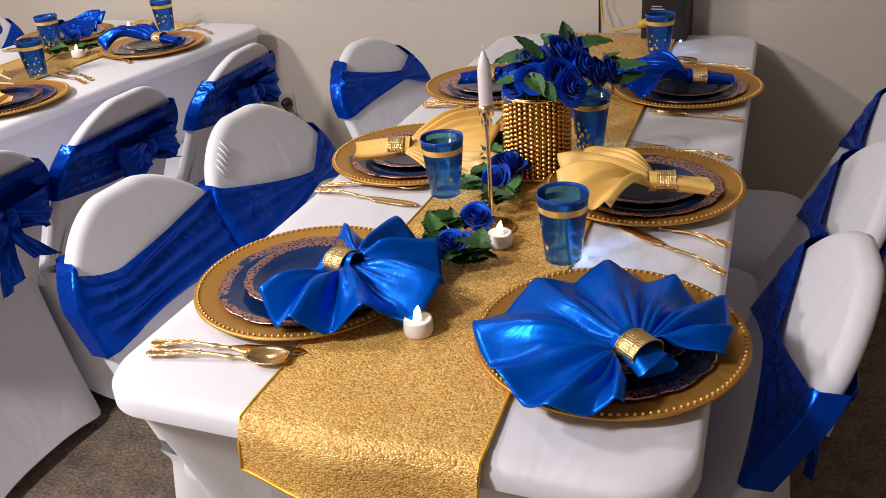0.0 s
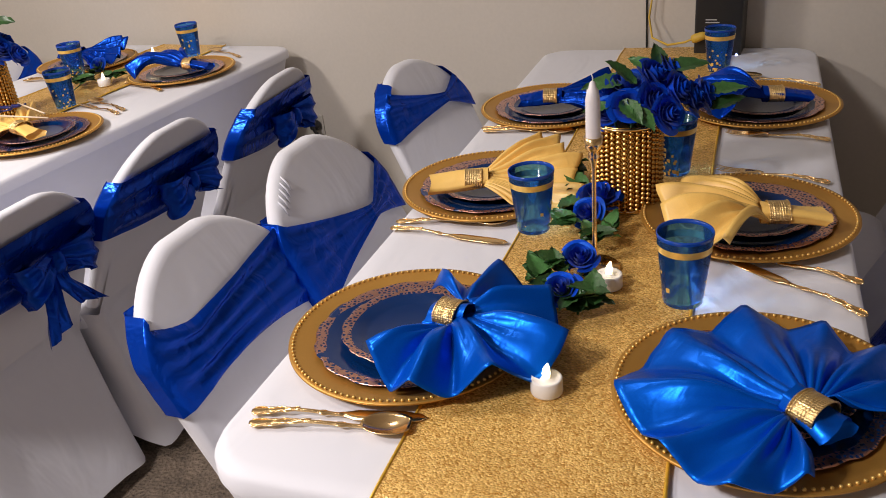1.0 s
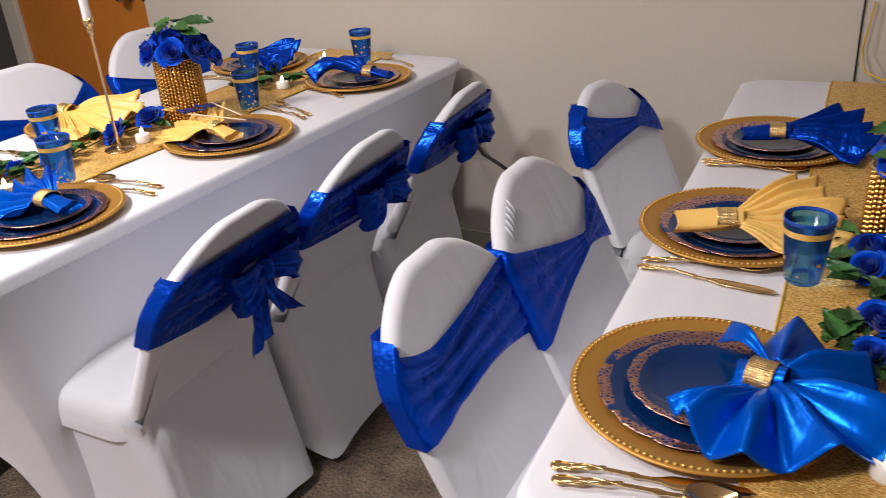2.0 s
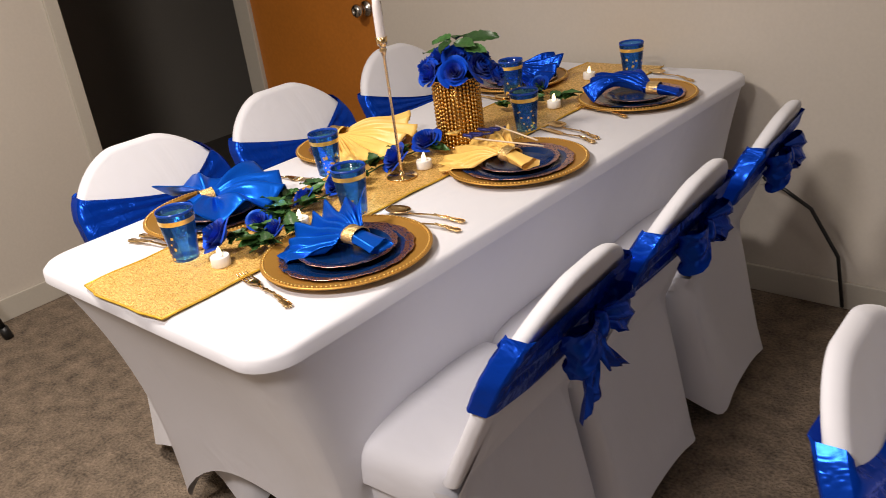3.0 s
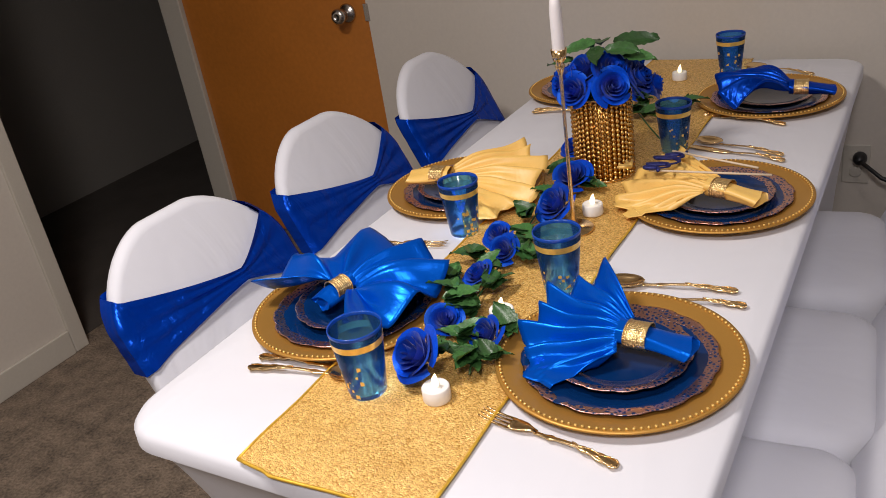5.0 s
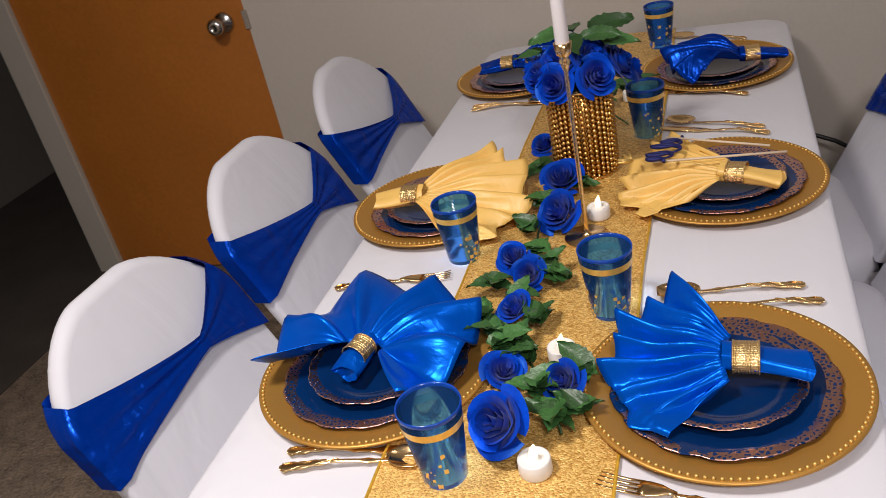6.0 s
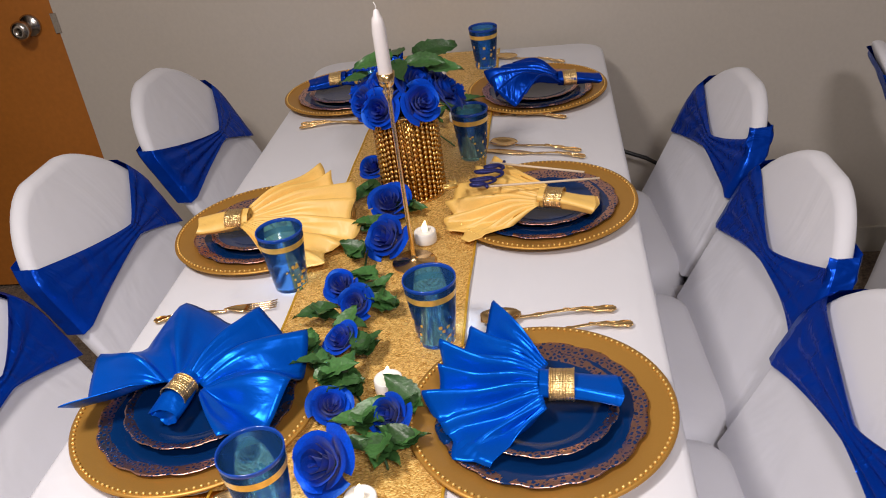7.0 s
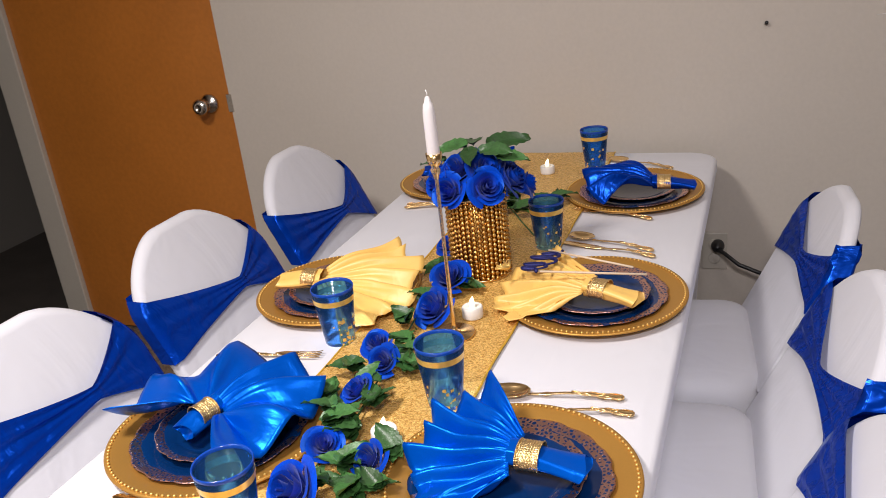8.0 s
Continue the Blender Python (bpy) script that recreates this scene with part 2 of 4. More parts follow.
def covered_table(m, hw, hl, label):
    """A folding table under a fitted stretch cover. Origin on the floor under the middle of the top."""
    t = thing("banquet_table", m, label, "table", "covered tables")
    ring = rounded_rect(hw, hl, 0.075)
    bm = bmesh.new()
    rows = []
    for s, z in ((0.0, 0), (0.5, 0), (0.9, 0), (0.975, 0.0), (0.992, -0.003), (1.0, -0.010), (1.001, -0.03)):
        rows.append([(x * (1 - (1 - s) * 0.999), y * (1 - (1 - s) * 0.999), TOP + z) for x, y in ring])
    grid_faces(bm, rows, close_v=True)
    part("cover_top", bm, SPANDEX, t)
    bm = bmesh.new()
    rows = []
    steps = 14
    for i in range(steps + 1):
        s = i / steps
        row = []
        for x, y in ring:
            cx = min(1, abs(x) / hw) ** 6
            cy = min(1, abs(y) / hl) ** 6
            corner = cx * cy
            ax, ay = abs(x) / hw, abs(y) / hl
            # arched hem: feet at the corners, high between them
            u = ax if ay > 0.97 else ay
            hem = 0.015 + 0.20 * (1 - min(1, u) ** 3.0)
            z = (TOP - 0.03) * (1 - s) + hem * s
            drop = (TOP - z) / TOP
            pull = 1 - (1 - drop) ** 2.2
            px = x * (1 - 0.10 * pull)
            py = y * (1 - 0.15 * pull)
            # the stretched cloth bows inwards between the legs
            if ay > 0.97:
                py -= math.copysign(0.05 * math.sin(math.pi * drop) * (1 - ax ** 2), y)
            else:
                px -= math.copysign(0.05 * math.sin(math.pi * drop) * (1 - ay ** 4), x)
            row.append((px * 1.001, py * 1.001, z))
        rows.append(row)
    grid_faces(bm, rows, close_v=True)
    part("cover_skirt", bm, SPANDEX, t)
    return t


TABLE_B = pose(-2.151, 1.545, 0)
TABLE_A = pose(-0.345, 0.65, 0, 0, 0, 4.8) @ pose(0, 0.915, 0)
covered_table(TABLE_B, 0.396, 0.92, "folding table in a tight white stretch cover, laid for six")
covered_table(TABLE_A, 0.362, 0.915, "folding table in a tight white stretch cover, laid for six")


# ---- chairs ----
CORNER, CORNER_SHAPE = 0.165, 1.6


def back_outline(hw, zlo, zhi, n=12):
    """Half-slanted, half-rounded shoulders on a straight-sided back."""
    pts = [(-hw, zlo), (-hw, (zlo + zhi - CORNER) / 2)]
    for k in range(n + 1):
        a = math.pi / 2 * k / n
        c, d = math.cos(a) ** (2 / CORNER_SHAPE), math.sin(a) ** (2 / CORNER_SHAPE)
        pts.append((-hw + CORNER * (1 - c), zhi - CORNER * 0.85 * (1 - d)))
    return pts + [(-x, z) for x, z in reversed(pts)]


def chair_lean(z):
    """How far behind the seat's rear edge the back stands at height z."""
    return -0.17 - 0.48 * max(0.0, z - 0.42)


def ribbon(bm, path, widths, up, curl, seed):
    """A loose satin strip along path; it is widths wide across up and ripples by curl."""
    rows = []
    n = len(path) - 1
    for i, (p, w) in enumerate(zip(path, widths)):
        s = i / n
        row = []
        for j in range(11):
            v = j / 10 - 0.5
            q = Vector(p) + Vector(up) * w * v
            q.y += curl * math.sin(13 * v + 5 * s + seed) + 0.5 * curl * math.sin(29 * v - 3 * s + 2 * seed)
            q.x += 0.4 * curl * math.sin(9 * s + 7 * v + seed)
            row.append(q)
        rows.append(row)
    grid_faces(bm, rows)


def folding_chair(m, label, hw=0.215, top=0.82, seed=1, knot=(0.55, 0.69), left=(0.76, 0.63), right=(0.76, 0.63), front="pinch", bow=0.0, tail=0.12, seat_front=0.225, seat_wide=0.012, seam=False):
    """A folding chair in a white stretch cover with a satin sash. Faces +y, origin on the floor.
    left and right: top and foot of the sash at the two sides; knot: where it is gathered in front."""
    rnd = random.Random(seed)
    t = thing("banquet_chair", m, label, "chair", "chairs beside the tables")
    # back of the cover: a thick rounded panel
    outline = back_outline(hw, 0.44, top)
    bm = bmesh.new()
    rows = []
    for off, k in ((-0.016, 0.90), (-0.0155, 0.94), (-0.010, 0.985), (0.0, 1.0), (0.010, 0.985), (0.0155, 0.94), (0.016, 0.90)):
        row = []
        for x, z in outline:
            zz = 0.44 + (z - 0.44) * (1 - (1 - k) * 0.35)
            row.append((x * (1 - (1 - k) * 0.5), chair_lean(zz) + off, zz))
        rows.append(row)
    vs = grid_faces(bm, rows)
    for row, flip in ((vs[0], False), (vs[-1], True)):
        n = len(row)
        for i in range(n // 2 - 1):
            f = (row[i], row[i + 1], row[n - 2 - i], row[n - 1 - i])
            bm.faces.new(f if not flip else f[::-1])
    back = part("backrest", bm, SPANDEX, t)
    if seam:               # a gathered seam at one upper corner of the cover
        bm = bmesh.new()
        for k in range(5):
            x, z = hw - 0.052 - 0.011 * k, top - 0.058 + 0.008 * k
            tube(bm, [(x, chair_lean(z) + 0.017, z), (x - 0.004, chair_lean(z - 0.014) + 0.0205, z - 0.014), (x - 0.006, chair_lean(z - 0.028) + 0.018, z - 0.03)], [0.001, 0.0026, 0.001], 8)
        part("gathered_seam", bm, SPANDEX, back)
    # seat pad
    bm = bmesh.new()
    depth, mid = (seat_front + 0.185) / 2, (seat_front - 0.185) / 2
    ring = rounded_rect(hw + seat_wide, depth, 0.075, 8)
    rows = []
    for s, z in ((0.001, 0.474), (0.35, 0.473), (0.65, 0.469), (0.82, 0.463), (0.91, 0.455), (0.965, 0.440), (0.992, 0.418), (1.0, 0.39), (1.0, 0.38)):
        rows.append([(x * s, mid + y * s, z + 0.0035 * noise.noise(Vector((x * s * 9, y * s * 9, seed)))) for x, y in ring])
    grid_faces(bm, rows, close_v=True)
    part("seat", bm, SPANDEX, t)
    # skirt down to the four feet; behind, it falls straight from the back
    bm = bmesh.new()
    rows = []
    for i in range(15):
        s = i / 14
        row = []
        for x, y in ring:
            ax, ay = abs(x) / (hw + seat_wide), abs(y) / depth
            u = ax if ay > 0.95 else ay
            hem = 0.01 + (0.035 if y < -0.93 * depth else 0.09) * (1 - min(1.0, u) ** 3)
            z0 = 0.418 + 0.16 * min(1.0, max(0.0, (-y - 0.88 * depth) / (0.1 * depth)))
            z = z0 * (1 - s) + hem * s
            d = 1 - z / 0.5
            px = x * (1 + 0.03 * max(0, d))
            py = mid + y + (0.03 if y > 0 else -0.10 * min(1.0, (-y) / depth)) * max(0, d)
            if y < -0.73 * depth and z > 0.40:
                py = chair_lean(z) - 0.0165 - (0.0 if z > 0.5 else 0.004)
            inn = 0.03 * math.sin(math.pi * min(1, max(0, d)))
            if ay > 0.95:
                py -= math.copysign(inn * (1 - ax ** 2), y)
            else:
                px -= math.copysign(inn * (1 - ay ** 2), x)
            pull = 0.005 * math.sin(math.pi * s) * noise.noise(Vector((x * 11 + 3 * z, y * 11 - 3 * z, seed)))
            row.append((px + pull, py + pull, z))
        rows.append(row)
    grid_faces(bm, rows, close_v=True)
    part("cover_skirt", bm, SPANDEX, t)
    # sash round the back
    bm = bmesh.new()
    rows = []
    kf, kz = knot
    N = 112
    for i in range(N):
        a = i / N * 4
        side = int(a)
        f = a - side
        tight = 0.0
        if side == 0:      # front, from left to right
            x, y = -hw + 2 * hw * f, 0.018
            if front == "pinch":
                q = (f - kf) / (1 - kf) if f > kf else (kf - f) / kf
                hi, lo = right if f > kf else left
                top_z = kz + 0.013 + (hi - kz - 0.013) * q ** 1.35
                low_z = kz - 0.013 + (lo - kz + 0.013) * q ** 1.1
                tight = 1 - q
            else:          # a broad band, slipped down beside one edge
                base = left[0] + (kz - left[0]) * f
                top_z = base + (right[0] - kz) * max(0.0, (f - 0.72) / 0.28) ** 1.5
                low_z = left[1] + (right[1] - left[1]) * f + 0.02 * math.sin(math.pi * f)
            h, zc = top_z - low_z, (top_z + low_z) / 2
        elif side == 2:    # behind, from right to left
            x, y = hw - 2 * hw * f, -0.018
            top_z, low_z = right[0] + (left[0] - right[0]) * f, right[1] + (left[1] - right[1]) * f
            low_z -= 0.02 * math.sin(math.pi * f)
            h, zc = top_z - low_z, (top_z + low_z) / 2
        else:
            hi, lo = right if side == 1 else left
            x, y = (hw + 0.006, 0.018 - 0.036 * f) if side == 1 else (-hw - 0.006, -0.018 + 0.036 * f)
            h, zc = hi - lo, (hi + lo) / 2
        row = []
        for j in range(17):
            v = j / 16 - 0.5
            z = zc + v * h
            ph = 15 * v + 2.6 * math.sin(1.7 * a + seed) + 1.3 * a
            crease = 1 - abs(math.sin(0.5 * ph)) * 2
            wr = 0.0045 * crease * (0.5 + 0.5 * math.sin(7 * v + seed)) + 0.0035 * math.sin(24 * v + 2 * a + 2 * seed) + 0.004 * noise.noise(Vector((a * 3, v * 7, seed)))
            wr *= (1 - 0.6 * tight) * (0.1 if side % 2 else min(1.0, 0.1 + 7 * min(f, 1 - f)))
            nx, ny = ((0, 1), (1, 0), (0, -1), (-1, 0))[side]
            edge = top - 0.85 * CORNER
            inset = CORNER * (1 - (1 - min(1.0, max(0.0, (z - edge) / (0.85 * CORNER))) ** CORNER_SHAPE) ** (1 / CORNER_SHAPE))
            lim = hw - inset + (0.002 if side % 2 else 0.0)
            xs = max(-lim, min(lim, x))
            bulge = (0.012 * tight ** 2 if side == 0 else 0.0) + 0.007
            row.append((xs + nx * (wr + 0.006), chair_lean(z) + y + ny * (wr + bulge), z))
        rows.append(row)
    grid_faces(bm, rows, close_u=True)
    part("sash", bm, NAVYSATIN, t, "royal blue satin sash")
    if bow:
        bz = (left[1] + right[1]) / 2 + 0.045
        yb = chair_lean(bz) - 0.042
        for sgn in (-1, 1):            # two flat loops
            bm = bmesh.new()
            path = []
            for i in range(15):
                s = i / 14
                ang = math.pi * s
                path.append((bow * hw + sgn * 0.098 * math.sin(ang) * rnd.uniform(0.92, 1.08), yb - 0.008 - 0.026 * math.sin(2 * ang), bz + 0.012 * math.cos(ang) - 0.016 * math.sin(ang)))
            ribbon(bm, path, [0.03 + 0.065 * math.sin(math.pi * i / 14) for i in range(15)], (0.18 * sgn, 0, 1), 0.0055, seed + sgn)
            part("bow_loop", bm, NAVYSATIN, t)
        for sgn in (-1, 1):            # two tails
            bm = bmesh.new()
            ln = tail * rnd.uniform(0.8, 1.15)
            path = [(bow * hw + sgn * (0.008 + 0.045 * (i / 12)) + 0.014 * math.sin(3 * i / 12 + seed), yb - 0.006 - 0.018 * i / 12 + 0.012 * (i / 12) ** 2, bz - 0.012 - ln * i / 12) for i in range(13)]
            ribbon(bm, path, [0.028 + 0.045 * (i / 12) for i in range(13)], (1, 0, -0.35 * sgn), 0.006, seed + 2 * sgn)
            part("bow_tail", bm, NAVYSATIN, t)
        bm = bmesh.new()
        lathe(bm, [(0, -0.024), (0.013, -0.021), (0.019, -0.008), (0.018, 0.006), (0.014, 0.02), (0, 0.024)], 14, Matrix.Translation((bow * hw, yb - 0.012, bz)))
        for v in bm.verts:
            v.co += Vector((1, 1, 0)) * 0.003 * math.sin(400 * v.co.z + 9 * v.co.x)
        part("bow_knot", bm, NAVYSATIN, t)
    return t


WHITE_CHAIR = "folding chair in a white stretch cover with a blue satin sash"
for i, (x, y, tilt, top, tail) in enumerate(((-1.80, 1.025, 4, 0.812, 0.12), (-1.805, 1.455, 4, 0.818, 0.04), (-1.82, 1.93, 6, 0.802, 0.045))):
    folding_chair(pose(x, y, 0, 0, 0, 90 + tilt), WHITE_CHAIR, seed=10 + i, hw=0.208, top=top, left=(0.75, 0.625), right=(0.75, 0.60), knot=(0.42, 0.675), bow=0.3, tail=tail, seat_front=0.13)
for i, (x, y, tilt, top, hw) in enumerate(((-2.525, 1.08, -2, 0.84, 0.22), (-2.52, 1.58, -1, 0.855, 0.22), (-2.50, 2.08, -2, 0.87, 0.205))):
    folding_chair(pose(x, y, 0, 0, 0, -90 + tilt), WHITE_CHAIR, hw=hw, seed=20 + i, seat_wide=0.028, top=top, left=(0.785, 0.61), right=(0.755, 0.62), knot=(0.36, 0.68))
for i, (x, y, tilt, top, lf, rt, kn) in enumerate(((-0.70, 1.055, 2, 0.805, (0.735, 0.585), (0.742, 0.60), (0.5, 0.685)), (-0.70, 1.425, 2, 0.822, (0.735, 0.605), (0.735, 0.56), (0.30, 0.65)), (-0.815, 2.045, -9, 0.80, (0.755, 0.63), (0.77, 0.64), (0.32, 0.69)))):
    folding_chair(pose(x, y, 0, 0, 0, -90 + tilt), WHITE_CHAIR, seed=30 + i, top=top, hw=0.205 if i < 2 else 0.19, left=lf, right=rt, knot=kn, front="pinch" if i else "band", seam=i == 1)
for i, (x, y, tilt) in enumerate(((-0.20, 1.115, 7), (-0.165, 1.50, 6), (-0.11, 1.92, 5))):
    folding_chair(pose(x, y, 0, 0, 0, 90 + tilt), WHITE_CHAIR, seed=40 + i, top=0.80, hw=0.20, left=(0.705, 0.555), right=(0.74, 0.58), knot=(0.5, 0.65), bow=0.2, tail=0.16)

# ---- place settings ----
BR = ((-1.925, 0.968), (-1.918, 1.508), (-1.93, 2.09))
BL = ((-2.375, 0.99), (-2.42, 1.472), (-2.40, 2.165))
AR = ((-0.13, 0.915), (-0.195, 1.378), (-0.23, 1.95))
AL = ((-0.57, 0.925), (-0.645, 1.418), (-0.672, 1.885))


def charger(x, y):
    t = thing("charger_plate", pose(x, y, TOP + 0.002), "round gold charger plate with a beaded rim on white cloth", "charger plate", "charger plates")
    bm = bmesh.new()
    lathe(bm, [(0, 0.002), (0.108, 0.002), (0.118, 0.006), (0.150, 0.013), (0.160, 0.0155), (0.1645, 0.0155), (0.165, 0.013), (0.160, 0.0105), (0.12, 0.0), (0, 0.0)], 96)
    part("dish", bm, CHARGER, t)
    bm = bmesh.new()
    for k in range(116):
        a = 2 * math.pi * k / 116
        bmesh.ops.create_icosphere(bm, subdivisions=1, radius=0.0023, matrix=Matrix.Translation((0.1585 * math.cos(a), 0.1585 * math.sin(a), 0.0165)))
    part("beaded_rim", bm, GOLDBEAD, t, "raised gold beads")
    return t


# rim lace: rose-gold foil flecks in two rings of the plate
def lace_plate_material():
    m = bpy.data.materials.new("navy_plate_with_lace")
    t, b = nodes_of(m)
    n, l = t.nodes, t.links
    co = n.new("ShaderNodeTexCoord")
    flat = n.new("ShaderNodeVectorMath")
    flat.operation = "MULTIPLY"
    flat.inputs[1].default_value = (1, 1, 0)
    l.new(co.outputs["Generated"], flat.inputs[0])
    off = n.new("ShaderNodeVectorMath")
    off.operation = "SUBTRACT"
    off.inputs[1].default_value = (0.5, 0.5, 0)
    l.new(flat.outputs[0], off.inputs[0])
    ln = n.new("ShaderNodeVectorMath")
    ln.operation = "LENGTH"
    l.new(off.outputs[0], ln.inputs[0])
    ring = n.new("ShaderNodeMapRange")          # 0 inside, 1 on the rim
    ring.inputs[1].default_value, ring.inputs[2].default_value = 0.345, 0.45
    l.new(ln.outputs["Value"], ring.inputs[0])
    big = n.new("ShaderNodeTexNoise")
    big.inputs["Scale"].default_value, big.inputs["Detail"].default_value = 11, 4
    l.new(co.outputs["Object"], big.inputs["Vector"])
    vor = n.new("ShaderNodeTexVoronoi")
    vor.feature = "DISTANCE_TO_EDGE"
    vor.inputs["Scale"].default_value = 170
    l.new(co.outputs["Object"], vor.inputs["Vector"])
    thin = n.new("ShaderNodeMath")
    thin.operation = "LESS_THAN"
    thin.inputs[1].default_value = 0.2
    l.new(vor.outputs["Distance"], thin.inputs[0])
    mix = n.new("ShaderNodeMath")
    mix.operation = "ADD"
    l.new(ring.outputs[0], mix.inputs[0])
    l.new(big.outputs[0], mix.inputs[1])
    cut = n.new("ShaderNodeMath")
    cut.operation = "GREATER_THAN"
    cut.inputs[1].default_value = 1.36
    l.new(mix.outputs[0], cut.inputs[0])
    both = n.new("ShaderNodeMath")
    both.operation = "MULTIPLY"
    l.new(cut.outputs[0], both.inputs[0])
    l.new(thin.outputs[0], both.inputs[1])
    col = n.new("ShaderNodeMix")
    col.data_type = "RGBA"
    col.inputs["A"].default_value = (0.002, 0.024, 0.105, 1)
    col.inputs["B"].default_value = (0.74, 0.42, 0.33, 1)
    l.new(both.outputs[0], col.inputs["Factor"])
    l.new(col.outputs["Result"], b.inputs["Base Color"])
    l.new(both.outputs[0], b.inputs["Metallic"])
    rg = n.new("ShaderNodeMapRange")
    rg.inputs[3].default_value, rg.inputs[4].default_value = 0.13, 0.3
    l.new(both.outputs[0], rg.inputs[0])
    l.new(rg.outputs[0], b.inputs["Roughness"])
    bp = n.new("ShaderNodeBump")
    bp.inputs["Strength"].default_value, bp.inputs["Distance"].default_value = 0.4, 0.001
    l.new(both.outputs[0], bp.inputs["Height"])
    l.new(bp.outputs[0], b.inputs["Normal"])
    return m


LACE = lace_plate_material()


def plate(name, x, y, z, r, turn, size):
    p = thing(name, pose(x, y, TOP + z, 0, 0, turn), "glossy navy plastic " + size + " plate with a rose-gold lace rim", "plate", "navy plates")
    bm = bmesh.new()
    n = 90
    prof = [(0.004, 0.002), (r * 0.64, 0.002), (r * 0.70, 0.0035), (r * 0.76, 0.0065), (r * 0.9, 0.0092), (r * 0.975, 0.0105), (r, 0.0105), (r * 0.98, 0.0085), (r * 0.7, 0.0), (0.004, 0.0)]
    rows = []
    for rr, zz in prof:
        row = []
        for k in range(n):
            a = 2 * math.pi * k / n
            w = 1 + (0.012 * math.sin(15 * a) + 0.006 * math.sin(30 * a + 1)) * max(0, (rr / r - 0.85) / 0.15)
            row.append((rr * w * math.cos(a), rr * w * math.sin(a), zz))
        rows.append(row)
    vs = grid_faces(bm, rows, close_v=True)
    bm.faces.new(vs[0])
    bm.faces.new(vs[-1][::-1])
    part("dish", bm, LACE, p)
    return p


for i, (x, y) in enumerate(BR + BL + AR + AL):
    charger(x, y)
    plate("dinner_plate", x, y, 0.0055, 0.130, 37 * i, "dinner")
    plate("salad_plate", x + 0.004 * math.sin(i), y + 0.004 * math.cos(2 * i), 0.0125, 0.096, 53 * i, "salad")


# ---- runners ----
def sequin_material():
    m = bpy.data.materials.new("gold_sequin_cloth")
    t, b = nodes_of(m)
    n, l = t.nodes, t.links
    co = n.new("ShaderNodeTexCoord")
    warp = n.new("ShaderNodeTexNoise")
    warp.inputs["Scale"].default_value, warp.inputs["Detail"].default_value = 18, 3
    l.new(co.outputs["Object"], warp.inputs["Vector"])
    sc = n.new("ShaderNodeVectorMath")
    sc.operation = "SCALE"
    sc.inputs["Scale"].default_value = 0.012
    l.new(warp.outputs["Color"], sc.inputs[0])
    ad = n.new("ShaderNodeVectorMath")
    l.new(co.outputs["Object"], ad.inputs[0])
    l.new(sc.outputs[0], ad.inputs[1])
    st = n.new("ShaderNodeVectorMath")
    st.operation = "MULTIPLY"
    st.inputs[1].default_value = (0.75, 1.0, 1.0)
    l.new(ad.outputs[0], st.inputs[0])
    vor = n.new("ShaderNodeTexVoronoi")
    vor.inputs["Scale"].default_value = 500
    l.new(st.outputs[0], vor.inputs["Vector"])
    hsv = n.new("ShaderNodeSeparateColor")
    l.new(vor.outputs["Color"], hsv.inputs[0])
    ramp = n.new("ShaderNodeValToRGB")
    ramp.color_ramp.elements[0].color = (0.52, 0.25, 0.042, 1)
    ramp.color_ramp.elements[1].color = (1.0, 0.66, 0.21, 1)
    l.new(hsv.outputs[0], ramp.inputs[0])
    l.new(ramp.outputs[0], b.inputs["Base Color"])
    b.inputs["Metallic"].default_value = 0.15
    rr = n.new("ShaderNodeMapRange")
    rr.inputs[3].default_value, rr.inputs[4].default_value = 0.16, 0.5
    l.new(hsv.outputs[1], rr.inputs[0])
    l.new(rr.outputs[0], b.inputs["Roughness"])
    # every sequin tips its own way
    hgt = n.new("ShaderNodeMath")
    hgt.operation = "SUBTRACT"
    l.new(hsv.outputs[2], hgt.inputs[0])
    l.new(vor.outputs["Distance"], hgt.inputs[1])
    bp = n.new("ShaderNodeBump")
    bp.inputs["Strength"].default_value, bp.inputs["Distance"].default_value = 0.6, 0.0018
    l.new(hgt.outputs[0], bp.inputs["Height"])
    bp2 = n.new("ShaderNodeBump")
    bp2.inputs["Strength"].default_value, bp2.inputs["Distance"].default_value = 0.16, 0.02
    l.new(warp.outputs[0], bp2.inputs["Height"])
    l.new(bp.outputs[0], bp2.inputs["Normal"])
    l.new(bp2.outputs[0], b.inputs["Normal"])
    return m


SEQUIN = sequin_material()
HEM = material("yellow_gold_hem", (0.78, 0.47, 0.05), 0.4, 0.4, vary=0.2, scale=60)


